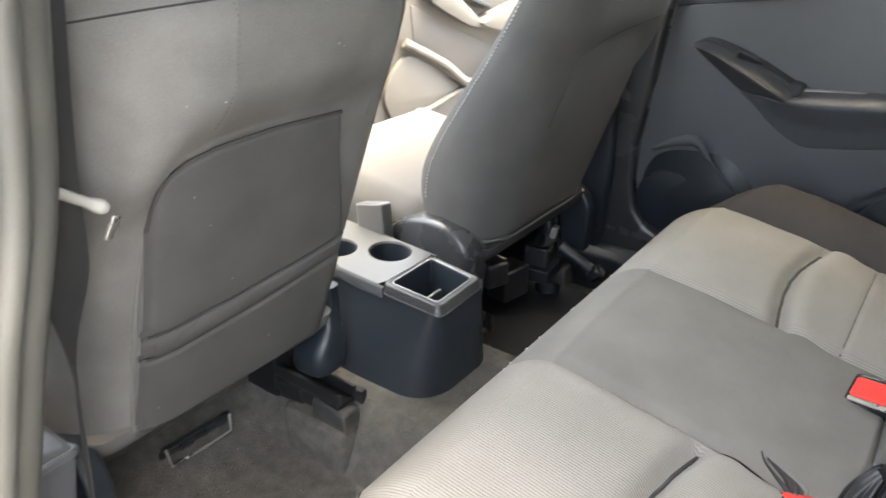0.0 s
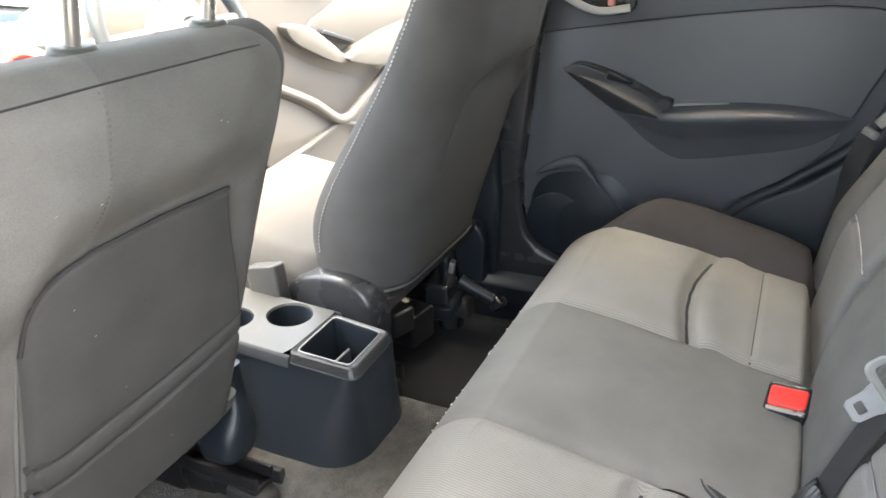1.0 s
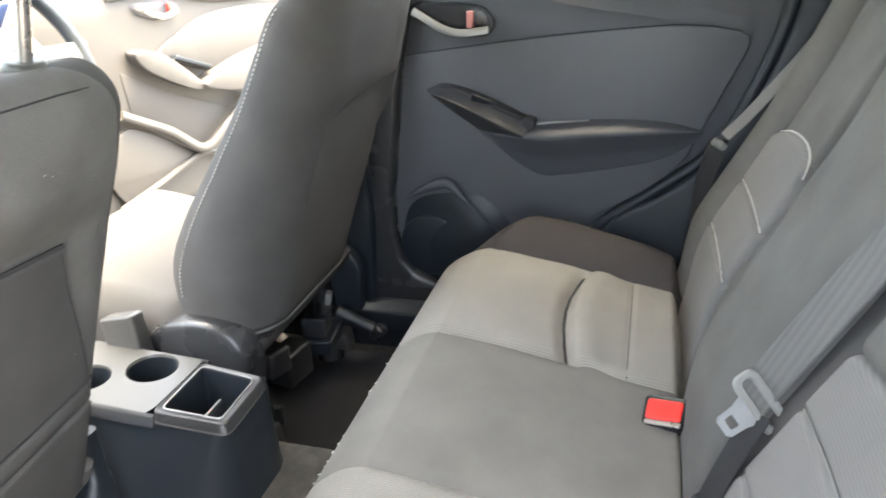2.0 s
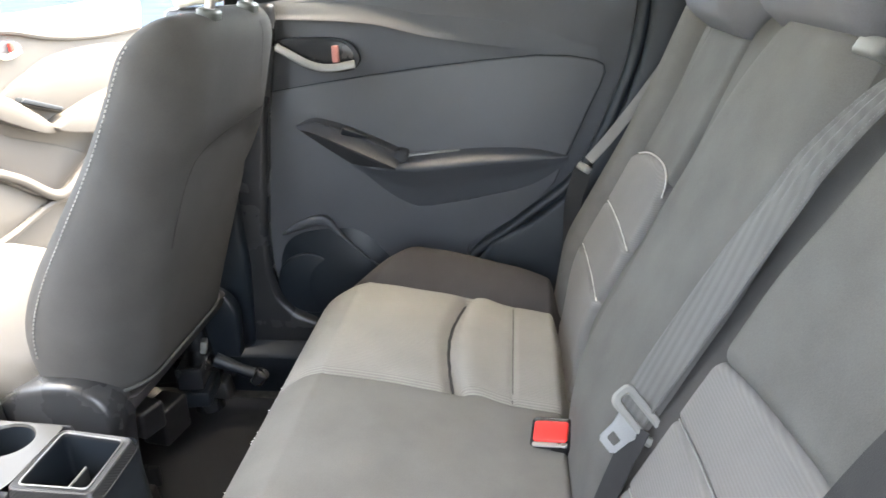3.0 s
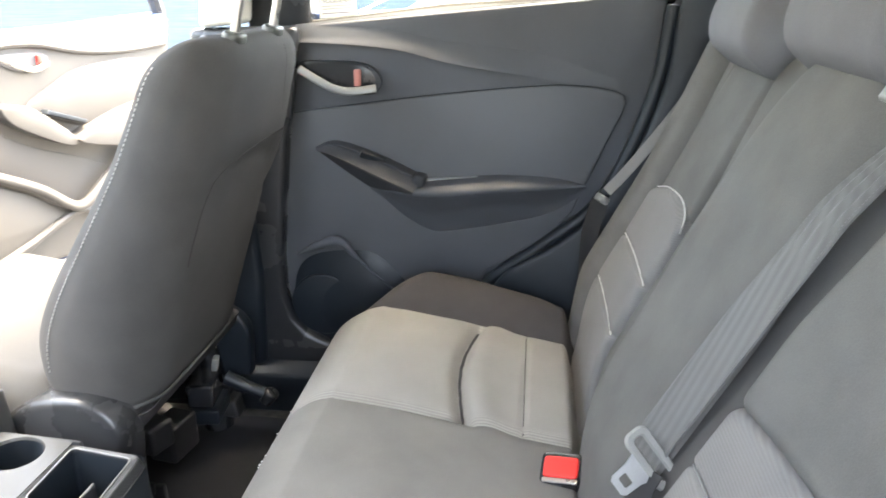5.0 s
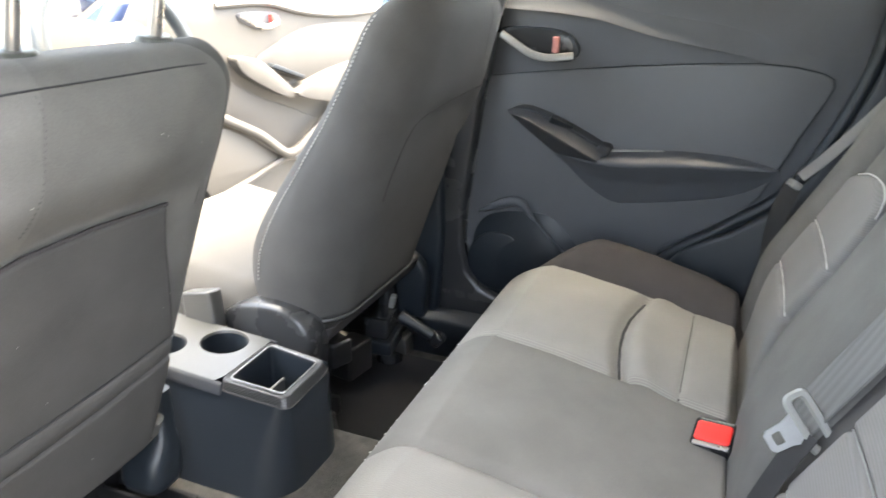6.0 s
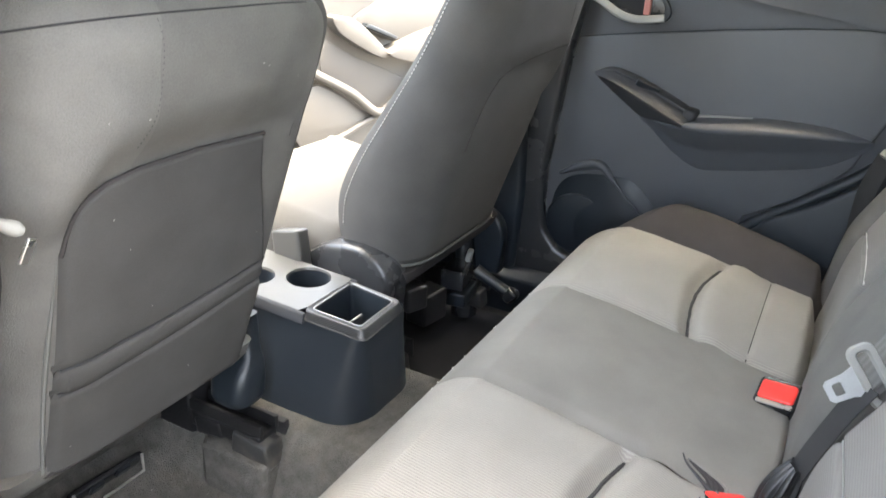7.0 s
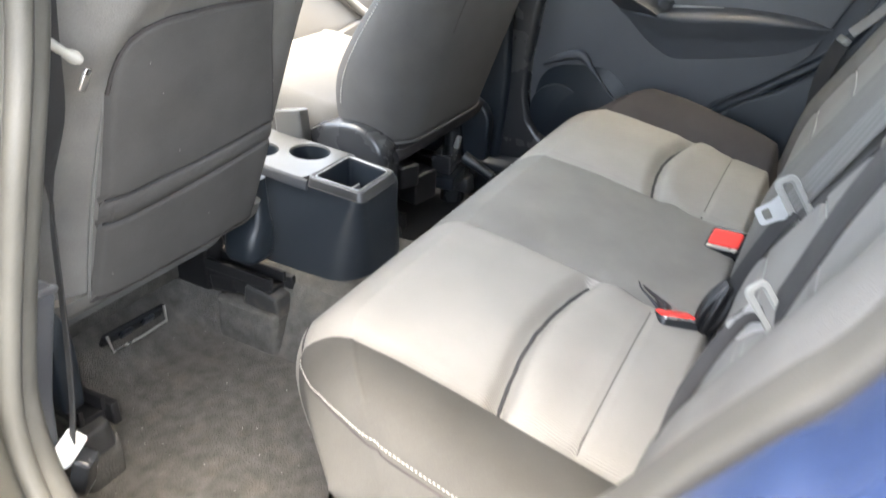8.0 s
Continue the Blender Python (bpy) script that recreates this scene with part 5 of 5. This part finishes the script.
    part("handle_dish", swung(slab(dish, "x", 0.028, 0.034, 0.003)), M_SOFT, d)
    part("handle", swung(strip(curve([(0.046, 0.375, 0.695), (0.05, 0.42, 0.672), (0.05, 0.46, 0.662), (0.046, 0.50, 0.675)], 16), (0.2, 0, 1), 0.016, 0.008)), M_CHROME, d, "satin metal door handle")
    part("lock_tab", swung(pad(pose(0.042, 0.478, 0.685), 0.012, 0.012, 0.024, 0.003, 0.002)), M_RED, d)
    part("window_frame", swung(tube([(-0.03, 0.945, 0.78), (-0.05, 0.90, 1.02), (-0.08, 0.72, 1.10)], 0.022, 8)), M_GLOSS, d)
    return d


make_front_door()


def make_open_door():
    """The unseen rear door of the entry side, swung wide open about its hinge to cut sky light."""
    hinge, along = Vector((-0.765, 0.155, 0.0)), Vector((-0.93, -0.37, 0)).normalized()
    inward = Vector((along.y, -along.x, 0))
    d = thing("door_entry", hinge + Vector((0, 0, 0.1)), "black rear door panel, swung wide open", "car door", kind="structure")
    def turned(bm):
        for v in bm.verts:
            q, u, z = v.co
            v.co = hinge + along * u + inward * q + Vector((0, 0, z))
        return bm
    shape = [(0.0, 0.02), (0.0, 0.80), (0.70, 0.85), (0.76, 0.70), (0.66, 0.45), (0.46, 0.30), (0.42, 0.02)]
    part("door_skin", turned(slab(shape, "x", -0.07, -0.005, 0.012)), M_BLUE, d, "blue painted outer skin")
    part("door_panel", turned(slab([(u * 0.96 + 0.014, z * 0.97 + 0.012) for u, z in shape], "x", 0.0, 0.035, 0.012)), M_DOOR, d)
    for u0, u1, v0, v1 in ((0.03, 0.10, 0.81, 1.12), (0.70, 0.66, 0.84, 1.14), (0.10, 0.66, 1.12, 1.14)):
        part("window_frame", turned(tube([(-0.03, u0, v0), (-0.04, u1, v1)], 0.02, 8)), M_GLOSS, d)


make_open_door()


# ---- dashboard and wheel ----
def make_dashboard():
    d = thing("dashboard", (0, 1.15, 0.4), "pale sunlit dashboard with round red-ringed vent", "dashboard")
    prof = [(0.98, 0.30), (0.955, 0.42), (0.935, 0.52), (0.95, 0.60), (0.99, 0.645), (1.10, 0.668), (1.29, 0.675), (1.29, 0.30)]
    bm = slab(prof, "x", -0.66, 0.66, 0.02)
    part("dash_panel", bm, M_DASH, d)
    for x in (0.105, -0.105):
        c = Vector((x, 0.945, 0.615))
        ring = [c + Vector((0.043 * math.cos(2 * math.pi * k / 32), -0.02, 0.043 * math.sin(2 * math.pi * k / 32))) for k in range(33)]
        v = part("air_vent", slab([(x + 0.045 * math.cos(2 * math.pi * k / 32), 0.615 + 0.045 * math.sin(2 * math.pi * k / 32)) for k in range(32)], "y", 0.925, 0.965, 0.004), M_GLOSS, d, "round black air vent")
        part("vent_ring", tube(ring, 0.005, 8), M_RED, v, "red vent ring")
        part("vent_knob", pad(pose(x, 0.918, 0.615), 0.022, 0.02, 0.022, 0.009, 0.004), M_TRIM, v)
    hood = []
    for k in range(13):
        a = math.pi * k / 12
        hood.append((0.345 + 0.135 * math.cos(a), 0.645 + 0.085 * math.sin(a)))
    part("instrument_hood", slab(hood, "y", 0.90, 1.10, 0.015), M_DASH, d)
    column = thing("steering_wheel", (0.345, 0.82, 0.65), "pale sunlit steering wheel with dark rim", "steering wheel")
    m = Matrix.Translation((0.345, 0.775, 0.665)) @ pose(0, 0, 0, 66)
    rim = [m @ Vector((0.182 * math.cos(2 * math.pi * k / 64), 0.182 * math.sin(2 * math.pi * k / 64), 0)) for k in range(65)]
    part("rim", tube(rim, 0.0145, 12), M_PLASTIC, column, "dark leather rim")
    part("hub", loft([[m @ Vector((x, y, z)) for x, y in rounded(w, w * 0.86, w * 0.4, 6)] for z, w in ((-0.03, 0.12), (0.0, 0.15), (0.022, 0.145), (0.034, 0.11), (0.036, 0.06))]), M_DASH, column, "pale round airbag hub")
    badge = [m @ Vector((0.030 * math.cos(2 * math.pi * k / 32), 0.024 * math.sin(2 * math.pi * k / 32), 0.037)) for k in range(33)]
    part("emblem", tube(badge, 0.004, 8), M_CHROME, column)
    for a in (180, 0, 270):
        p = [m @ Vector((0.06 * math.cos(radians(a)), 0.06 * math.sin(radians(a)), 0.005)), m @ Vector((0.178 * math.cos(radians(a)), 0.178 * math.sin(radians(a)), 0))]
        part("spoke", strip(p, m.to_3x3() @ Vector((-math.sin(radians(a)), math.cos(radians(a)), 0)), 0.042, 0.016), M_TRIM, column, "silver spoke")
    part("column_shroud", loft([[Vector((0.345 + x, y, z + q)) for x, q in rounded(0.11, 0.09, 0.03, 4)] for y, z in ((0.80, 0.635), (0.86, 0.62), (0.96, 0.60))]), M_DASH, column)
    for sx in (-1, 1):
        st = part("stalk", tube(curve([(0.345 + sx * 0.05, 0.83, 0.645), (0.345 + sx * 0.12, 0.82, 0.66), (0.345 + sx * 0.185, 0.80, 0.668)], 8), 0.009, 8), M_PLASTIC, column, "dark column stalk")
        part("stalk_end", pad(pose(0.345 + sx * 0.20, 0.797, 0.67), 0.04, 0.026, 0.026, 0.011, 0.006), M_GREY, st)


make_dashboard()
ws = thing("windscreen", (0, 0.9, 0.9), "clear laminated windscreen", "window", kind="structure")
wsp = part("pane", grid(lambda u, v: Vector((-0.64 + 1.28 * u, 1.31 - 0.76 * v - 0.05 * (2 * u - 1) ** 2, 0.70 + 0.46 * v - 0.03 * (2 * u - 1) ** 2)), 12, 8), M_GLASS, ws)
wsp.visible_shadow = False


# ---- belts ----
def make_tongue(parent, m):
    """A plastic loop with a metal tongue; it points along +y of m, flat in its xy plane."""
    frame_bm = bmesh.new()
    rings = []
    for w, h, r, z in ((0.064, 0.026, 0.009, -0.0035), (0.068, 0.030, 0.010, 0.0), (0.064, 0.026, 0.009, 0.0035), (0.054, 0.015, 0.005, 0.0035), (0.050, 0.011, 0.004, 0.0), (0.054, 0.015, 0.005, -0.0035)):
        rings.append([frame_bm.verts.new(m @ Vector((x, y - 0.006, z))) for x, y in rounded(w, h, r, 5)])
    for k in range(6):
        a, c = rings[k], rings[(k + 1) % 6]
        for i in range(len(a)):
            frame_bm.faces.new((a[i], a[(i + 1) % len(a)], c[(i + 1) % len(a)], c[i]))
    t = part("tongue_loop", frame_bm, M_TONGUE, parent, "pale grey plastic tongue loop")
    blade = bmesh.new()
    outer = [(-0.017, 0.005), (0.017, 0.005), (0.0125, 0.020), (0.0115, 0.038), (0.008, 0.042), (-0.008, 0.042), (-0.0115, 0.038), (-0.0125, 0.020)]
    hole = [(-0.006, 0.025), (0.006, 0.025), (0.0065, 0.029), (0.006, 0.034), (0.004, 0.035), (-0.004, 0.035), (-0.006, 0.034), (-0.0065, 0.029)]
    order = [outer[i] for i in (0, 1, 2, 3, 4, 5, 6, 7)]
    for z0, z1 in ((-0.0013, 0.0013),):
        lo = [[blade.verts.new(m @ Vector((x, y, z))) for x, y in pts] for z in (z0, z1) for pts in (order, hole)]
        a0, h0, a1, h1 = lo
        k = len(order)
        for i in range(k):
            j = (i + 1) % k
            blade.faces.new((a0[i], a0[j], h0[j], h0[i]))
            blade.faces.new((a1[i], a1[j], h1[j], h1[i]))
            blade.faces.new((a0[i], a0[j], a1[j], a1[i]))
            blade.faces.new((h0[i], h0[j], h1[j], h1[i]))
    part("tongue_blade", blade, M_STEEL, t, "bright metal tongue", smooth=False)


def frame_of(at, along, normal):
    y = Vector(along).normalized()
    z = Vector(normal)
    z = (z - z.dot(y) * y).normalized()
    x = y.cross(z)
    m = Matrix((x, y, z)).transposed().to_4x4()
    m.translation = at
    return m


def make_centre_belt():
    b = thing("seat_belt", (-0.1, -0.45, 0.42), "grey woven centre seat belt lying over the backrest", "seat belt", "rear seat belts")
    near_edge = ((0.195, -0.066, 0.064), (0.215, -0.067, 0.067), (0.37, -0.086, 0.067), (0.46, -0.110, 0.067), (0.51, -0.127, 0.068), (0.575, -0.174, 0.067), (0.615, -0.196, 0.045), (0.64, -0.205, 0.010))
    far_edge = ((0.200, -0.114, 0.050), (0.225, -0.116, 0.052), (0.37, -0.134, 0.053), (0.46, -0.149, 0.056), (0.51, -0.165, 0.061), (0.575, -0.206, 0.066), (0.615, -0.238, 0.046), (0.64, -0.250, 0.010))
    def edge_at(table, k):
        return Vector([ease(k, [(i / 7, row[c]) for i, row in enumerate(table)]) for c in range(3)])
    rings, lines = [], ([], [])
    for k in range(61):
        e, f = edge_at(near_edge, k / 60), edge_at(far_edge, k / 60)
        pleat = 0.0016 * smooth(0.40, 0.56, e.x)
        over, under = [], []
        for j in range(25):
            q = e.lerp(f, j / 24)
            wave = pleat * math.cos(j / 24 * 7 * math.pi) + 0.002 * math.sin(math.pi * j / 24)
            over.append(back_place(q.y, q.x, q.z + wave))
            under.append(back_place(q.y, q.x, q.z + wave - 0.002))
        rings.append(over + under[::-1])
        for side, j in ((0, 1), (1, 23)):
            lines[side].append(over[j] + NORMAL * 0.0003)
    web = part("webbing", loft(rings), M_BELT, b)
    for line in lines:
        part("edge_stitch", dashes(line, 0.0004, 0.55, 0.0040), M_BELTLIGHT, web, "pale dotted edge stitching")
    lap = [BELT_LOOP + Vector((-0.004, -0.004, -0.006)), back_place(-0.134, 0.190, 0.060), back_place(-0.138, 0.130, 0.054), back_place(-0.138, 0.075, 0.044), back_place(-0.134, 0.02, 0.030)]
    part("lap_webbing", strip(curve(lap, 24), (0.80, 0.45, 0.1), 0.026, 0.002), M_BELTDARK, b, "black lap strap")
    make_tongue(b, frame_of(BELT_LOOP, (-0.47, 0.75, -0.45), (-0.84, -0.12, 0.46)) @ Matrix.Scale(0.93, 4))
    part("belt_guide", pad(pose(-0.104, -0.604, 0.794, 30, 0, 10), 0.034, 0.022, 0.016, 0.006, 0.004), M_TONGUE, b, "pale plastic belt guide")
    return b


BELT_LOOP = Vector((-0.120, -0.438, 0.457))
make_centre_belt()

far = thing("seat_belt", (0.58, -0.5, 0.5), "grey woven outer seat belt beside the backrest", "seat belt", "rear seat belts")
line = curve([(0.612, -0.680, 0.86), (0.603, -0.632, 0.775), (0.598, -0.560, 0.660), (0.590, -0.490, 0.565), (0.585, -0.455, 0.525)], 24)
part("webbing", strip(line, (0.5, 0.86, 0), 0.021, 0.0022), M_BELTLIGHT, far)
part("tongue_loop", pad(pose(0.583, -0.447, 0.512, 30, 0, 20), 0.036, 0.016, 0.014, 0.006, 0.004), M_BAR, far, "grey tongue loop")
part("lap_webbing", strip(curve([(0.583, -0.445, 0.508), (0.585, -0.43, 0.44), (0.60, -0.43, 0.34)], 12), (0.8, 0.6, 0), 0.044, 0.002), M_BELTDARK, far)

near = thing("seat_belt", (-0.3, -0.45, 0.4), "grey outer seat belt with pale tongue beside the backrest", "seat belt", "rear seat belts")
NEAR_LOOP = Vector((-0.428, -0.440, 0.486))
part("webbing", strip(curve([(-0.600, -0.660, 0.86), back_place(-0.52, 0.60, 0.080), back_place(-0.460, 0.48, 0.092), back_place(-0.440, 0.38, 0.092), NEAR_LOOP + Vector((0.006, -0.008, 0.004))], 24), (1, 0.1, 0.1), 0.046, 0.0022), M_BELTDARK, near)
part("lap_webbing", strip(curve([NEAR_LOOP, back_place(-0.442, 0.235, 0.086), back_place(-0.490, 0.175, 0.084), back_place(-0.555, 0.115, 0.06)], 16), (0.6, 0.3, 0.8), 0.012, 0.002), M_BELTDARK, near, "black lap strap")
make_tongue(near, frame_of(NEAR_LOOP, (-0.604, 0.648, -0.456), (-0.784, -0.392, 0.481)) @ Matrix.Scale(0.72, 4))


def make_buckle(m, label):
    """A buckle about the pose m: its slot faces +y, its button lies on top at +z."""
    b = thing("seat_belt_buckle", m.translation, label, "buckle", "rear belt buckles")
    part("housing", pad(m @ pose(0, 0.010, 0), 0.052, 0.043, 0.028, 0.007, 0.005), M_GLOSS, b, "black plastic housing")
    part("button", pad(m @ pose(0, 0.010, 0.0120), 0.044, 0.029, 0.009, 0.005, 0.003), M_RED, b, "bright red press button")
    part("slot_plate", pad(m @ pose(0, 0.0275, 0.010), 0.044, 0.006, 0.009, 0.002, 0.001), M_CHROME, b, "metal slot edge")


make_buckle(frame_of(Vector((0.078, -0.374, 0.304)), (-0.85, 0.12, -0.45), (-0.5, 0.2, 0.85)), "red and black centre belt buckle on the cushion")
make_buckle(frame_of(Vector((-0.153, -0.345, 0.281)), (-0.78, -0.48, 0.32), (0.32, 0.05, 0.95)), "red and black belt buckle sunk in the cushion")

# gathered sleeve between the cushion and the backrest
sleeve = thing("belt_sleeve", (-0.150, -0.388, 0.284), "gathered black fabric belt sleeve between cushion and backrest", "belt sleeve")
def sleeve_point(u, v):
    a = 2 * math.pi * u
    r = (0.004 + 0.014 * math.sin(math.pi * min(1.0, 0.12 + 0.80 * v)) ** 0.7) * (1 + 0.16 * math.sin(6 * a + 2.5 * v) + 0.08 * math.sin(11 * a))
    p = Vector((-0.154, -0.380, 0.284)).lerp(Vector((-0.136, -0.402, 0.350)), v)
    return p + Vector((1.15 * r * math.cos(a), 0.75 * r * math.sin(a), 0.35 * r * math.sin(a)))
part("gathered_cloth", grid(sleeve_point, 60, 24), M_RAIL, sleeve, sharp=80)

# front passenger belt on the near pillar
pb = thing("front_seat_belt", (-0.6, 0.15, 0.4), "dark front seat belt hanging beside the pillar with pale tongue", "seat belt")
run = curve([(-0.548, 0.120, 1.02), (-0.560, 0.150, 0.80), (-0.572, 0.166, 0.64), (-0.570, 0.178, 0.54), (-0.574, 0.194, 0.44), (-0.578, 0.206, 0.32), (-0.584, 0.216, 0.22), (-0.590, 0.226, 0.155)], 40)
twist = []
for k, p in enumerate(run):
    t = (run[min(k + 1, 40)] - run[max(k - 1, 0)]).normalized()
    f = smooth(10, 27, k)
    a = Vector((1, -0.3, 0)) * (1 - f) + Vector((0.25, 0.97, 0)) * f
    a = (a - a.dot(t) * t).normalized()
    q = t.cross(a)
    twist.append([p + a * x + q * y for x, y in rounded(0.046 - 0.032 * smooth(16, 26, k), 0.0022, 0.001, 2)])
part("webbing", loft(twist), M_BELTDARK, pb)
part("tongue_bar", tube(curve([(-0.584, 0.152, 0.640), (-0.564, 0.158, 0.626), (-0.545, 0.166, 0.612), (-0.530, 0.166, 0.602)], 14), [0.0045] * 10 + [0.005, 0.006, 0.0065, 0.006, 0.004], 10), M_GREY, pb, "grey tongue bar")
part("tongue_blade", pad(pose(-0.525, 0.172, 0.582, 20, 20, 30), 0.012, 0.003, 0.022, 0.001, 0.0008), M_CHROME, pb, "bright metal tongue")
part("anchor_cover", pad(pose(-0.594, 0.230, 0.150, 35, -10, 20), 0.036, 0.026, 0.028, 0.005, 0.004), M_PALE, pb, "white plastic anchor cover")
part("anchor_foot", pad(pose(-0.584, 0.226, 0.108, 20, -10, 20), 0.026, 0.024, 0.070, 0.006, 0.005), M_GLOSS, pb, "black anchor foot")

# ---- small things on the floor ----
duct = thing("floor_air_duct", (-0.30, 0.465, 0.05), "black floor air duct slot with bright metal lip", "air vent")
part("slot", pad(pose(-0.299, 0.472, 0.062, 30, 3), 0.125, 0.010, 0.026, 0.004, 0.003), M_GLOSS, duct)
part("lip", tube([(-0.358, 0.460, 0.078), (-0.357, 0.452, 0.052), (-0.30, 0.450, 0.049), (-0.247, 0.452, 0.048), (-0.241, 0.460, 0.072)], 0.0024, 8), M_CHROME, duct, "bright metal lip")
for k in (-0.02, 0.025):
    part("vane", pad(pose(-0.299 + k, 0.464, 0.062, 30, 3), 0.022, 0.006, 0.016, 0.002, 0.002), M_PLASTIC, duct)

# seat adjuster and wiring under the driver seat
adj = thing("seat_adjuster", (0.50, 0.26, 0.10), "black seat adjuster lever and bracket under the driver seat", "seat adjuster")
part("bracket", pad(pose(0.455, 0.285, 0.150, 0, 0, 8), 0.075, 0.05, 0.045, 0.006, 0.005), M_GLOSS, adj)
part("bracket_foot", pad(pose(0.455, 0.278, 0.110, 0, 0, 8), 0.085, 0.055, 0.030, 0.004, 0.004), M_PLASTIC, adj)
part("lever", tube([(0.50, 0.262, 0.150), (0.505, 0.220, 0.128), (0.508, 0.188, 0.112)], [0.015, 0.012, 0.013], 10), M_PLASTIC, adj, "black lever with round end")
part("pivot", pad(pose(0.508, 0.180, 0.108, 40), 0.03, 0.03, 0.03, 0.013, 0.005), M_GLOSS, adj)
part("clip", pad(pose(0.490, 0.275, 0.185, 10, 0, 15), 0.022, 0.012, 0.026, 0.003, 0.003), M_TONGUE, adj, "pale plastic clip")
part("post", tube([(0.53, 0.30, 0.02), (0.535, 0.305, 0.12), (0.53, 0.32, 0.28)], [0.03, 0.028, 0.022], 10), M_GLOSS, adj)

part("cable_cover", pad(pose(0.225, 0.262, 0.202, 0, 0, -20), 0.048, 0.042, 0.048, 0.008, 0.006), M_RAIL, adj, "black cable cover")
# added slab that keeps the front door's light off the floor
part("light_block", slab([(0.34, 0.07), (0.32, 0.24), (0.36, 0.30), (0.78, 0.30), (0.80, 0.07)], "x", 0.566, 0.576, 0.003), M_PLASTIC, adj, "black slab beside the seat, added to block door light")
part("rail_cap", pad(pose(0.300, 0.272, 0.150, 0, 0, -10), 0.070, 0.050, 0.065, 0.006, 0.005), M_RAIL, adj)

# ---- street beyond the window ----
sheet("road", ((6, 2.55), (60, 8.25), (60, 60), (6, 14)), M_ROAD, -0.376, "blue-grey asphalt road beyond the window", "road")
sheet("road_edge_line", ((6, 2.35), (60, 7.6), (60, 8.5), (6, 2.62)), M_YELLOW, -0.372, "worn yellow line along the road edge", "road marking")
for y in (3.4, 4.4):
    sheet("road_line", ((6, y), (60, y * 3.3), (60, y * 3.3 + 0.4), (6, y + 0.12)), M_WHITE, -0.372, "white line painted on the road", "road marking")

sheet("pavement", ((4.5, -60), (120, -60), (120, 14.4), (4.5, 2.35)), M_CONCRETE, -0.377, "pale sunlit concrete beside the road", "pavement")

# ---- crumbs and lint ----
def make_crumbs(name, places, mat, label, category):
    bm = bmesh.new()
    for p, r in places:
        q = Vector(p)
        a = rng.random() * 6.28
        ax = Vector((math.cos(a), math.sin(a), 0)) * r * (1 + 1.5 * rng.random())
        ay = Vector((-math.sin(a), math.cos(a), 0)) * r
        vs = [bm.verts.new(q + w) for w in (ax, ay, -ax, -ay)]
        top = bm.verts.new(q + Vector((0, 0, r * 0.9)))
        for i in range(4):
            bm.faces.new((vs[i], vs[(i + 1) % 4], top))
    me = bpy.data.meshes.new(name)
    bm.to_mesh(me)
    bm.free()
    me.materials.append(mat)
    return tagged(new(name, me), label, category, kind="stuff")


rng = random.Random(7)
spots = []
for k in range(80):
    x, y = rng.uniform(-0.57, 0.0), rng.uniform(0.03, 0.46)
    if abs(x) > 0.17:
        spots.append(((x, y, floor_z(x, y)), rng.uniform(0.0004, 0.0009)))
make_crumbs("carpet_crumbs", spots, M_STITCH, "pale crumbs and dust scattered over the carpet", "crumbs")
lint = []
for k in range(60):
    x, s = rng.uniform(-0.14, 0.17), rng.uniform(0.20, 0.30)
    lint.append((cushion_point(x, s) + Vector((0, 0.0006, 0.0004)), rng.uniform(0.0006, 0.0014)))
make_crumbs("cushion_lint", lint, M_PALE, "white lint caught on the bench front edge", "lint")
